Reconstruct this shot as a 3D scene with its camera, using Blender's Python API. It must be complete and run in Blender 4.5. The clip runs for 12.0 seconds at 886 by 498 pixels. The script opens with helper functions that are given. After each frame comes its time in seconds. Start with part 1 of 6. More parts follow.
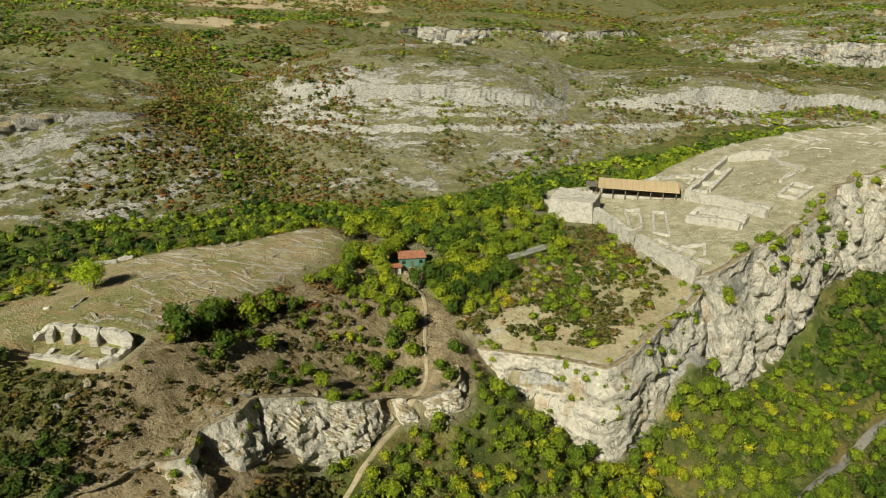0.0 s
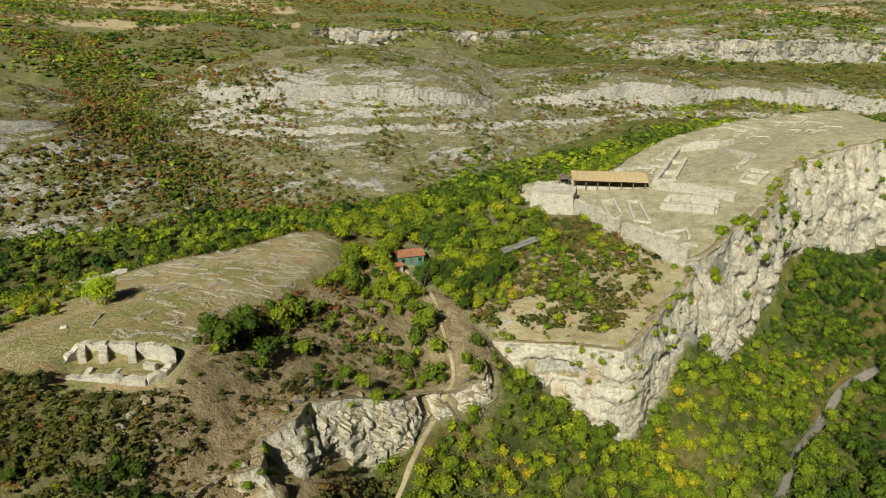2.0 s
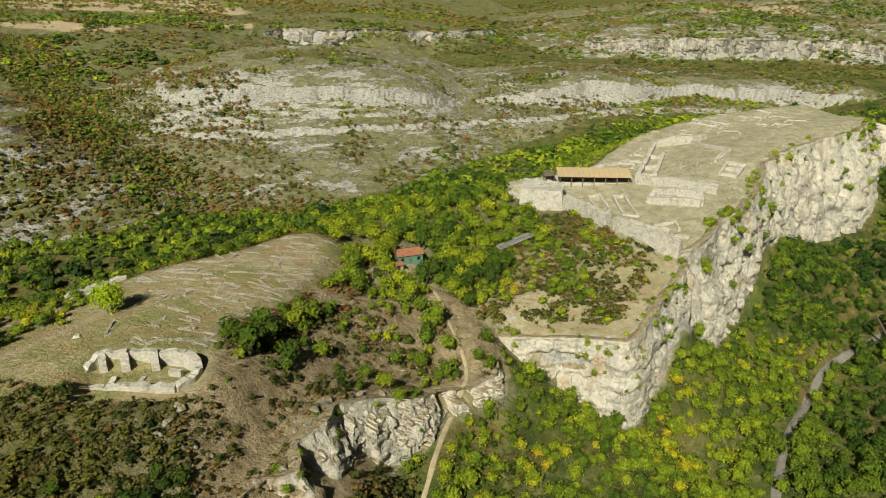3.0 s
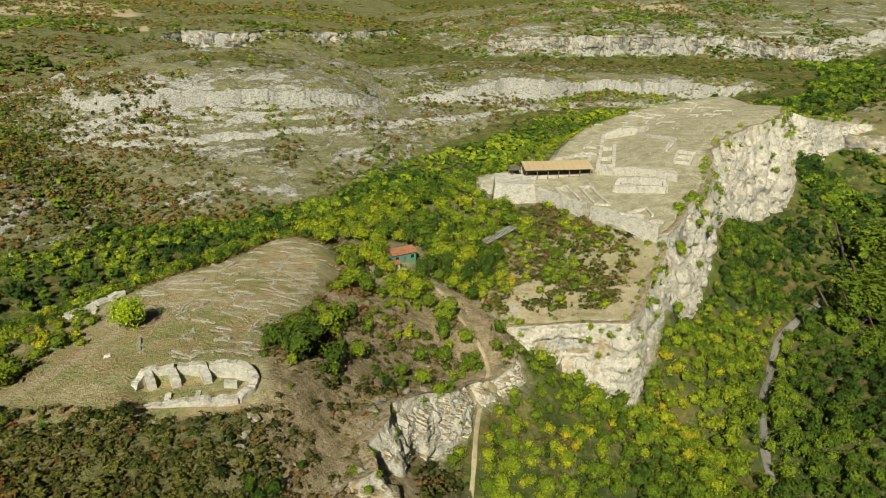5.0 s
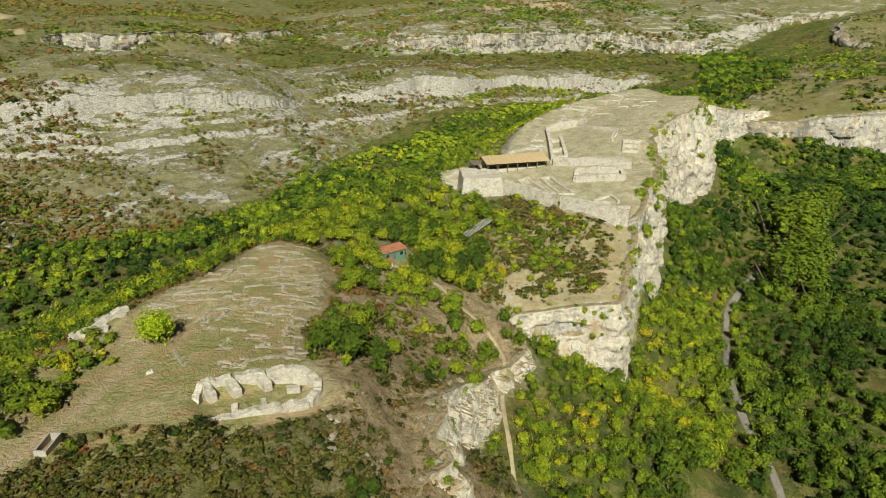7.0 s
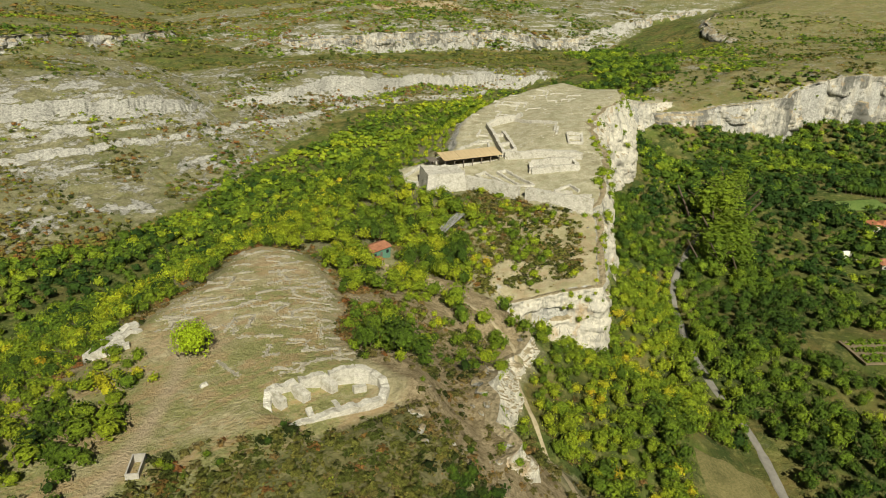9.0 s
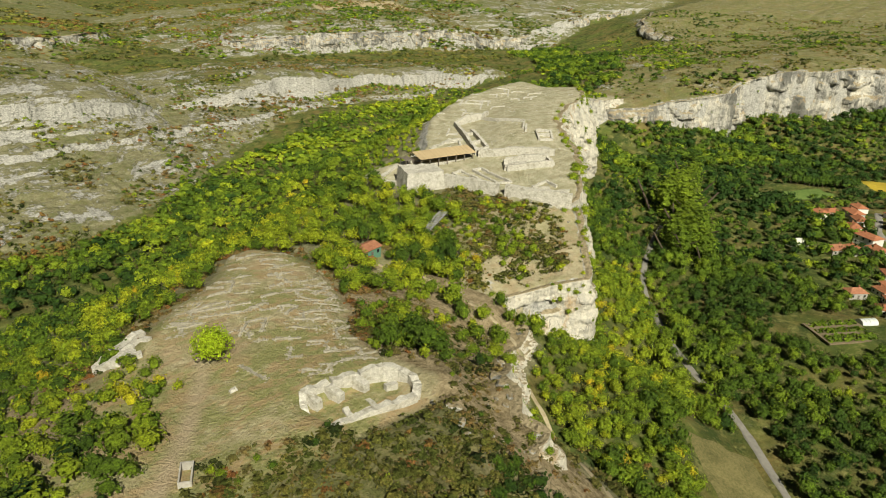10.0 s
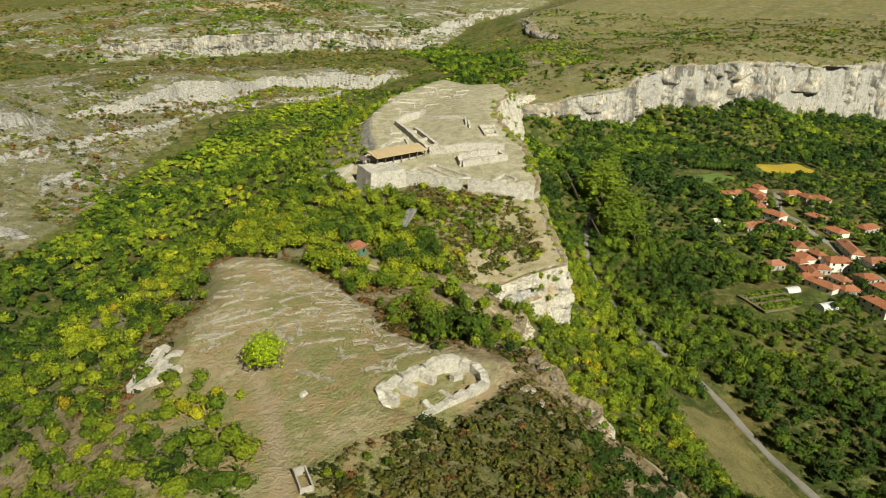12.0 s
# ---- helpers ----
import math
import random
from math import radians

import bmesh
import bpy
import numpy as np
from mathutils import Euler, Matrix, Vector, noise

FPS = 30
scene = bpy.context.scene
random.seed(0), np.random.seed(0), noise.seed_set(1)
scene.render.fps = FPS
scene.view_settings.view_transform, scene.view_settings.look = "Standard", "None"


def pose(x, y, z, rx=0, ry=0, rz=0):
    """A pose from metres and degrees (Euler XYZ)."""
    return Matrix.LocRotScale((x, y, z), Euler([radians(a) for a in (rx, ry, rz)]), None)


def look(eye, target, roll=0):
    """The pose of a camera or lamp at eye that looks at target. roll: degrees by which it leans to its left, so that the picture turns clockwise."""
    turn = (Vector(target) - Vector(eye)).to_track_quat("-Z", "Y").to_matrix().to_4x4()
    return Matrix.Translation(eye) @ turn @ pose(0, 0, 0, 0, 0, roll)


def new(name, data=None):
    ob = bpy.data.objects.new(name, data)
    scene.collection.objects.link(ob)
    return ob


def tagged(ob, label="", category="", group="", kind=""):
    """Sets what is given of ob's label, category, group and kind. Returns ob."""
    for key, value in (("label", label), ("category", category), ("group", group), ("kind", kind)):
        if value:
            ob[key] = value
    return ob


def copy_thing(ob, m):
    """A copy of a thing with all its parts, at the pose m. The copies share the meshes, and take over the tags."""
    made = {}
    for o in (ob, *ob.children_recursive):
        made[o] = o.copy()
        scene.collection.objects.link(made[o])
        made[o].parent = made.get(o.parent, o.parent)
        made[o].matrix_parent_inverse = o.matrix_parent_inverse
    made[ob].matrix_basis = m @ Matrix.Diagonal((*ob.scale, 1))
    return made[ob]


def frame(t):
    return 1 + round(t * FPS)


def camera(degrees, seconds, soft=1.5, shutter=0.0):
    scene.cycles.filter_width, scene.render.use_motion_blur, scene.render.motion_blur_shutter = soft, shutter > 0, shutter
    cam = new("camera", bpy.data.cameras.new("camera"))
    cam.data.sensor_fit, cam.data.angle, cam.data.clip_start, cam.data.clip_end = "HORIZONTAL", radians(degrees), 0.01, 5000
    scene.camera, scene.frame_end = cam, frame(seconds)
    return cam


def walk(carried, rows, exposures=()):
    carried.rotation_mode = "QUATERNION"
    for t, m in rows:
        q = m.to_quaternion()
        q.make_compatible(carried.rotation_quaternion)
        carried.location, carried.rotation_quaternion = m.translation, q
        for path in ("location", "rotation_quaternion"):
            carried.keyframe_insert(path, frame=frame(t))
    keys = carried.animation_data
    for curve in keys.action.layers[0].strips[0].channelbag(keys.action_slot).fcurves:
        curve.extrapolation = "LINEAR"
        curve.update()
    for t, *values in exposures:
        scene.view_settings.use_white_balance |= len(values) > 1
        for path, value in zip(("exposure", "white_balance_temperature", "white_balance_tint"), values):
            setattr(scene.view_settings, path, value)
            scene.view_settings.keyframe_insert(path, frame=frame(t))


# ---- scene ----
cam = camera(63.8, 12.0, soft=1.0)
METRES, EYE, TILT, LEAN, TURN = 200.0, 150.0, 0.0, 0.0, 0.0
ROWS = [
    (0.0, 0.0, 0.0, 0.0, 0.13, -23.84, -0.29),
    (0.5, -0.0402, -0.003, -0.0004, -1.91, -23.81, -0.43),
    (1.0, -0.0805, -0.0046, -0.0009, -3.89, -23.78, -0.55),
    (1.5, -0.1209, -0.0046, -0.0017, -6.08, -23.74, -0.69),
    (2.0, -0.1612, -0.003, -0.0024, -8.29, -23.7, -0.81),
    (2.5, -0.2017, -0.0001, -0.0034, -10.47, -23.65, -0.92),
    (3.0, -0.2419, 0.0046, -0.0043, -12.57, -23.61, -1.03),
    (5.0, -0.4008, 0.0385, -0.009, -21.49, -23.38, -1.44),
    (5.5, -0.4402, 0.0505, -0.0099, -23.75, -23.31, -1.58),
    (6.0, -0.4792, 0.0641, -0.0112, -26.11, -23.27, -1.69),
    (6.5, -0.5181, 0.0795, -0.0126, -28.54, -23.21, -1.78),
    (7.0, -0.5566, 0.0967, -0.0146, -30.93, -23.16, -1.83),
    (9.0, -0.704, 0.1817, -0.0214, -40.75, -22.84, -2.32),
    (9.5, -0.7387, 0.2066, -0.0231, -43.28, -22.73, -2.43),
    (10.0, -0.7723, 0.2333, -0.0252, -45.89, -22.62, -2.54),
    (10.5, -0.8048, 0.2614, -0.0275, -48.62, -22.48, -2.64),
    (11.0, -0.836, 0.291, -0.0298, -51.26, -22.35, -2.73),
    (11.5, -0.8656, 0.3223, -0.0328, -53.62, -22.22, -2.81),
    (12.0, -0.8934, 0.3548, -0.0362, -55.82, -22.09, -2.86),
]
walk(cam, [(t, pose(0, 0, EYE, TILT, LEAN, TURN) @ pose(METRES * x, METRES * y, METRES * z, 90 + pitch, roll, yaw)) for t, x, y, z, yaw, pitch, roll in ROWS], [(0.0, 0.26), (12.0, 0.39)])

# ---- world and sun ----
SUN_AZ, SUN_EL = 211.0, 40.0          # compass bearing of the sun from +y towards +x, and its height
world = bpy.data.worlds.new("sky")
scene.world = world
world.use_nodes = True
wn, wl = world.node_tree.nodes, world.node_tree.links
sky = wn.new("ShaderNodeTexSky")
sky.sky_type, sky.sun_disc = "NISHITA", False
sky.sun_elevation, sky.sun_rotation = radians(SUN_EL), radians(SUN_AZ)
wl.new(sky.outputs["Color"], wn["Background"].inputs["Color"])
wn["Background"].inputs["Strength"].default_value = 0.01
sun_data = bpy.data.lights.new("sun", "SUN")
sun_data.energy, sun_data.angle, sun_data.color = 5.0, radians(0.5), (0.985, 0.935, 0.75)
sun = new("sun", sun_data)
to_sun = Vector((math.sin(radians(SUN_AZ)) * math.cos(radians(SUN_EL)), math.cos(radians(SUN_AZ)) * math.cos(radians(SUN_EL)), math.sin(radians(SUN_EL))))
sun.matrix_world = look(to_sun * 500, (0, 0, 0))


# ---- noise in numpy ----
def lattice(ix, iy, iz):
    h = ix.astype(np.int64) * 374761393 + iy.astype(np.int64) * 668265263 + iz.astype(np.int64) * 1274126177
    h = (h ^ (h >> 13)) * 1274126177 & 0x7FFFFFFF
    h = (h ^ (h >> 16)) & 0xFFFF
    return h / 32767.5 - 1.0


def vnoise(x, y, z=0.0):
    x, y, z = np.broadcast_arrays(np.asarray(x, float), np.asarray(y, float), np.asarray(z, float))
    fx, fy, fz = np.floor(x), np.floor(y), np.floor(z)
    u, v, w = x - fx, y - fy, z - fz
    u, v, w = u * u * (3 - 2 * u), v * v * (3 - 2 * v), w * w * (3 - 2 * w)
    out = 0
    for a in (0, 1):
        for b in (0, 1):
            for c in (0, 1):
                out = out + lattice(fx + a, fy + b, fz + c) * (u if a else 1 - u) * (v if b else 1 - v) * (w if c else 1 - w)
    return out


def fbm(x, y, z=0.0, octaves=4, gain=0.5):
    total, amp = 0, 1.0
    for k in range(octaves):
        f = 2.03 ** k
        total = total + amp * vnoise(x * f + 17.3 * k, y * f - 9.1 * k, np.asarray(z) * f + 5.7 * k)
        amp *= gain
    return total


def cells(x, y, z):
    """A random value for each nearest cell of a jittered lattice."""
    fx, fy, fz = np.floor(x), np.floor(y), np.floor(z)
    best, val = np.full(np.shape(x), 9e9), np.zeros(np.shape(x))
    for a in (-1, 0, 1):
        for b in (-1, 0, 1):
            for c in (-1, 0, 1):
                ix, iy, iz = fx + a, fy + b, fz + c
                px_, py_, pz_ = ix + .5 + .45 * lattice(ix, iy, iz), iy + .5 + .45 * lattice(ix + 31, iy, iz), iz + .5 + .45 * lattice(ix, iy + 57, iz)
                d = (x - px_) ** 2 + (y - py_) ** 2 + (z - pz_) ** 2
                val = np.where(d < best, lattice(ix + 7, iy + 3, iz + 11), val)
                best = np.minimum(d, best)
    return val


def ramp(v, a, b):
    s = np.clip((v - a) / (b - a), 0, 1)
    return s * s * (3 - 2 * s)


# ---- the lie of the land: rims of high ground ----
class Rim:
    """High ground inside a closed rim. Each corner: x, y, height of the rim, drop of the rock face below it, slope of the scree further out, and how far the face runs out."""

    def __init__(self, corners, step=5.0, wobble=1.5, rough=0.6, dome=0.0, domewide=50.0, terrace=0.0, reach=220.0, lip=2.0, scale=14.0, face=1.5, broken=0.0):
        c = np.array([(*row, face) if len(row) == 5 else row for row in corners], float)
        if np.sum(c[:, 0] * np.roll(c[:, 1], -1) - np.roll(c[:, 0], -1) * c[:, 1]) < 0:
            c = c[::-1]
        self.dome, self.domewide, self.terrace, self.reach, self.rough, self.lip = dome, domewide, terrace, reach, rough, lip
        rows = []
        n = len(c)
        for i in range(n):
            p0, p1, p2, p3 = c[i - 1], c[i], c[(i + 1) % n], c[(i + 2) % n]
            k = max(1, int(np.hypot(*(p2 - p1)[:2]) / step))
            for j in range(k):
                t = j / k
                q = p1 + (p2 - p1) * t
                q[:2] = 0.5 * ((2 * p1 + (p2 - p0) * t + (2 * p0 - 5 * p1 + 4 * p2 - p3) * t * t + (3 * p1 - p0 - 3 * p2 + p3) * t ** 3)[:2]) * 0.7 + q[:2] * 0.3
                rows.append(q)
        r = np.array(rows)
        tang = np.roll(r[:, :2], -1, 0) - np.roll(r[:, :2], 1, 0)
        nor = np.stack([tang[:, 1], -tang[:, 0]], 1)
        nor /= np.linalg.norm(nor, axis=1)[:, None] + 1e-9
        off = wobble * np.clip(0.15 + r[:, 3] / 12, 0.15, 1) * fbm(r[:, 0] / scale, r[:, 1] / scale, 3.3, 2)
        r[:, :2] += nor * off[:, None]
        if broken:
            r[:, 3] *= np.clip(0.85 + broken * fbm(r[:, 0] / 70, r[:, 1] / 70, 9.0, 3), 0.12, 1.15)
            r[:, 2] += 3.0 * fbm(r[:, 0] / 90, r[:, 1] / 90, 12.0, 2)
        self.pts, self.nor = r, nor

    def field(self, x, y):
        """Height of this high ground at the places given, and the distance out from its rim."""
        h, dist = np.full(x.shape, -999.0), np.full(x.shape, 999.0)
        p = self.pts
        lo, hi = p[:, :2].min(0) - self.reach, p[:, :2].max(0) + self.reach
        sel = (x > lo[0]) & (x < hi[0]) & (y > lo[1]) & (y < hi[1])
        if not sel.any():
            return h, dist
        X, Y = x[sel].astype(np.float32), y[sel].astype(np.float32)
        best = np.full(X.shape, 1e12, np.float32)
        ws, wz, wd, wsl, wf = (np.zeros_like(X) for _ in range(5))
        inside = np.zeros(X.shape, bool)
        q = np.roll(p, -1, 0)
        for a, b in zip(p.astype(np.float32), q.astype(np.float32)):
            ex, ey = b[0] - a[0], b[1] - a[1]
            l2 = ex * ex + ey * ey + 1e-6
            t = np.clip(((X - a[0]) * ex + (Y - a[1]) * ey) / l2, 0, 1)
            d2 = (X - a[0] - t * ex) ** 2 + (Y - a[1] - t * ey) ** 2
            w = math.sqrt(l2) / (d2 + 4.0) ** 2.0
            ws += w
            wz += w * (a[2] + (b[2] - a[2]) * t)
            wd += w * (a[3] + (b[3] - a[3]) * t)
            wsl += w * (a[4] + (b[4] - a[4]) * t)
            wf += w * (a[5] + (b[5] - a[5]) * t)
            best = np.minimum(d2, best)
            if a[1] != b[1]:
                cross = ((a[1] > Y) != (b[1] > Y)) & (X < (b[0] - a[0]) * (Y - a[1]) / (b[1] - a[1]) + a[0])
                inside ^= cross
        d = np.where(inside, -np.sqrt(best), np.sqrt(best))
        zr, dr, sl, fc = wz / ws, wd / ws, wsl / ws, wf / ws
        top = zr + self.dome * (1 - np.exp(np.minimum(d, 0) / self.domewide))
        fall = dr * ramp(d, -self.lip, 0.5 + 0.62 * fc)
        out = np.maximum(d - fc, 0)
        z = np.where(inside, top, zr) - fall - sl * out * (1 - 0.18 * np.clip(out / 120, 0, 1))
        if self.terrace:
            warp = z + 8.0 * fbm(X / 80, Y / 80, 1.0, 3) + 1.5 * fbm(X / 17, Y / 17, 2.0, 3)
            lap = self.terrace * (1 + 0.4 * vnoise(X / 120, Y / 120, 3.0))
            much = np.where(d > -8, 0.97, 0.3) * ramp(fbm(X / 45, Y / 45, 7.0, 3), -0.45, 0.45)
            z = z - much * lap / (2 * math.pi) * np.sin(2 * math.pi * warp / lap)
        h[sel], dist[sel] = z, d
        return h, dist


FAR = dict(step=14.0, wobble=9.0, broken=0.8)
town = Rim([(-111, 187, 58, 0, .55), (-101, 192, 60, 2, .55), (-82, 206, 59, 1, .5), (-67, 217, 56.5, 1, .5), (-50, 238, 52.5, 1, .5), (-41, 241, 52, 1, .6),
            (-33, 225, 52.5, 1, 1.0), (-38, 204, 54.5, 1.5, 1.0), (-47, 184, 57.5, 2, 1.0), (-56, 170, 60, 2, 1.0), (-64, 155, 62.5, 1, 1.0), (-67, 143, 65, 0, 1.0),
            (-66, 132, 66, 0, .8), (-70, 119, 66, 0, .8), (-75, 111, 65.5, 0, .8), (-95, 101, 65.5, 0, .9), (-125, 84, 67, 0, 1.2), (-170, 60, 69, 0, 1.0), (-185, 95, 69, 0, .5), (-140, 150, 65, 0, .5), (-122, 170, 61, 0, .5)], wobble=0.8, dome=3.4, domewide=11)
shelf = Rim([(-66, 155, 63, 0, 1.0), (-50, 178, 58, 0, 1.0), (-25, 194, 51, 0, .9), (-5, 192, 47.5, 0, .9), (2, 172, 45, 0, 1.0), (4, 158, 41, 7, .6), (-5, 153, 40, 5, .5),
             (-14, 150, 42, 7, .45), (-22, 144, 46, 11, .42), (-29, 139, 50, 16, .4), (-35, 135, 53.5, 20, .4), (-42, 130.5, 56, 23, .4), (-44.5, 124, 56.5, 27, .42), (-50, 119, 56, 29, .45), (-51, 112, 55.5, 30, .45), (-58, 108, 55.5, 30, .5),
             (-64, 101, 56, 22, .5), (-76, 95, 57, 19, .55), (-95, 86, 57, 14, .6), (-120, 74, 58, 8, .6), (-122, 92, 68, 0, 1.0), (-96, 108, 67, 0, 1.0), (-70, 130, 68, 0, 1.0)], step=2.2, wobble=2.2, face=3.5, scale=8.0)
saddle = Rim([(-30, 240, 50, 0, .5), (-10, 262, 47, 0, .5), (25, 275, 48, 0, .55), (42, 262, 52, 0, .8), (55, 245, 53, 0, 1.4), (60, 225, 53, 0, 1.5), (30, 200, 46, 0, 1.5),
              (8, 184, 45, 0, 1.3), (-8, 172, 44.5, 0, 1.3), (-40, 195, 52, 0, 1.0)], wobble=0.8)
nose = Rim([(5, 184, 42, 0, .9), (10, 178, 39.5, 9, .8), (20, 174, 40, 19, .75), (34, 167, 42, 24, .75), (44, 162, 43, 29, .75), (52, 166, 44, 29, .75), (60, 174, 47, 35, .75),
            (70, 183, 49.5, 39, .75), (77, 191, 53, 43, .75), (72, 204, 53, 0, 1.5), (60, 225, 53, 0, 1.5), (40, 215, 50, 0, 1.5), (20, 195, 46, 0, 1.5)], step=2.5, wobble=2.2, face=4.5)
castle = Rim([(57, 246, 54.5, 0, 1.6), (63, 224, 55, 0, 1.6), (70, 206, 55.5, 0, 1.6), (76, 193, 55.5, 8, 1.0, 5), (83, 195, 57, 43, .75, 8), (91, 200, 59, 44, .75, 9), (103, 208, 60.5, 43, .75, 8),
              (114, 215, 61.5, 43, .75, 7), (122, 220, 62, 42, .75, 6), (129, 226, 62.5, 38, .75, 6), (137, 238, 64, 34, .75, 6), (147, 250, 66, 34, .75, 7), (159, 261, 66, 35, .7, 8), (176, 271, 66, 42, .7, 11),
              (196, 278, 66.5, 50, .7, 14), (216, 285, 67.5, 48, .7, 16), (238, 298, 67.5, 42, .6, 15), (256, 314, 66, 36, .6, 10)] +
             [(272, 330, 61, 32, .6, 8), (286, 344, 56, 28, .6, 7), (305, 338, 50, 27, .6, 6), (335, 340, 44, 22, .5, 5), (366, 343, 42, 18, .5, 4), (378, 372, 40, 0, .4), (320, 372, 44, 0, .5), (280, 364, 53, 0, .55)] +
             [(245, 356, 65, 2, .55), (220, 350, 66, 4, .55), (175, 345, 63, 4, .55), (124, 322, 60, 4, .55), (80, 284, 57, 4, .55), (40, 279, 54, 4, .55)], step=2.5, wobble=2.6, scale=11.0)
hill = Rim([(-150, 640, 30, 3, .38), (-138, 606, 31, 5, .45), (-112, 592, 34, 8, .5), (-70, 584, 36, 9, .5), (-10, 586, 36, 9, .5), (45, 586, 32, 8, .5), (80, 600, 22, 6, .45), (104, 630, 16, 3, .4), (120, 700, 20, 0, .3),
            (90, 800, 30, 0, .3), (-60, 790, 36, 0, .3), (-150, 730, 32, 0, .35)], dome=17, domewide=30, terrace=5.5, step=8.0, wobble=6.0)
spur = Rim([(126, 640, 12, 3, .3), (165, 628, 17, 7, .45), (205, 632, 24, 8, .6), (250, 640, 26, 12, .7), (285, 632, 22, 12, .6), (320, 645, 18, 9, .6), (380, 640, 17, 10, .7), (432, 628, 16, 11, .7), (480, 608, 14, 10, .7),
            (530, 590, 12, 8, .5), (565, 640, 8, 3, .3), (480, 770, 10, 0, .2), (250, 790, 20, 0, .2), (140, 740, 16, 0, .25)], dome=7, domewide=30, terrace=5.5, step=7.0, wobble=7.0)
apron = Rim([(-160, 590, 14, 0, .2), (-135, 560, 13, 2, .16), (-110, 549, 12, 4, .15), (-60, 545, 14, 5, .16), (0, 545, 15, 5, .2), (60, 556, 12, 4, .3), (110, 580, 6, 3, .35), (160, 590, 5, 3, .35), (230, 604, 5, 3, .4),
             (310, 612, 4, 2, .4), (420, 605, 3, 2, .4), (420, 680, 4, 0, .2), (100, 700, 10, 0, .2), (-150, 680, 12, 0, .2)], dome=4, domewide=30, terrace=4.5, step=8.0, wobble=7.0)
west_hill = Rim([(-420, 430, 52, 10, .5), (-330, 425, 46, 12, .55), (-275, 438, 44, 12, .55), (-240, 452, 42, 10, .5), (-215, 480, 38, 4, .45), (-212, 530, 26, 2, .35), (-250, 580, 30, 0, .35),
                 (-400, 680, 40, 0, .3), (-800, 760, 50, 0, .2), (-900, 330, 60, 5, .4), (-560, 390, 56, 8, .5)], terrace=7.0, **FAR)
gorge_wall = Rim([(335, 350, 36, 3, .4), (372, 322, 38, 12, .5), (405, 300, 43, 22, .5), (440, 283, 48, 34, .4), (468, 282, 52, 38, .4), (492, 262, 64, 55, .3), (520, 236, 66, 60, .25), (560, 205, 67, 62, .25), (600, 168, 67, 62, .25),
                  (640, 135, 67, 62, .25), (700, 90, 67, 62, .25), (820, -40, 68, 60, .25), (1500, -500, 110, 0, .2), (1900, 700, 120, 0, .2), (1250, 760, 64, 6, .3), (1010, 690, 48, 14, .4),
                  (900, 570, 36, 8, .35), (640, 520, 36, 0, .3), (470, 430, 40, 0, .3)], dome=16, domewide=120, terrace=9.0, step=8.0, wobble=7.0, broken=0.3, face=5.0)
far_wall = Rim([(400, 1030, 12, 8, .2), (470, 985, 18, 20, .4), (560, 945, 22, 34, .4), (650, 940, 24, 36, .4), (730, 925, 22, 36, .4), (790, 890, 14, 30, .4), (840, 880, 6, 22, .4),
                (900, 860, 14, 28, .4), (1000, 870, 26, 26, .4), (1150, 900, 34, 15, .3), (1500, 900, 60, 0, .2), (1900, 1500, 90, 0, .2), (1000, 1500, 40, 0, .15), (760, 1420, 26, 0, .1), (560, 1250, 20, 0, .12)], dome=26, domewide=75, terrace=9.0, **FAR)
north_land = Rim([(-500, 760, 42, 0, .2), (-330, 770, 32, 0, .25), (-240, 850, 28, 0, .25), (-170, 930, 32, 0, .25), (-90, 1050, 26, 2, .25), (-40, 1100, 26, 14, .35), (20, 1090, 25, 26, .35), (75, 1098, 22, 18, .35),
                  (120, 1115, 20, 4, .35), (165, 1125, 17, 16, .35), (230, 1150, 14, 14, .3), (330, 1280, 5, 10, .2), (350, 1700, -10, 0, .1), (100, 2600, 20, 0, .1), (-1800, 2600, 70, 0, .1), (-1800, 700, 80, 0, .2)], dome=16, domewide=150, **FAR)
RIMS = dict(town=town, shelf=shelf, saddle=saddle, nose=nose, castle=castle, hill=hill, spur=spur, apron=apron, west_hill=west_hill, gorge_wall=gorge_wall, far_wall=far_wall, north_land=north_land)


def valley(x, y):
    r = np.hypot(x, y)
    z = 0.5 - 9 * ramp(y, 330, 450) * ramp(-x, -260, -120) + 9 * np.exp(-(((x - 300) / 90) ** 2 + ((y - 270) / 60) ** 2)) + 4 * ramp(x, 200, 420) * ramp(-y, -330, -200)
    z = z - 6 * ramp(y, 650, 850) - 42 * ramp(r, 1100, 1800) + 110 * ramp(r, 2500, 4200)
    return z + 1.6 * fbm(x / 45, y / 45, 0.5, 3)


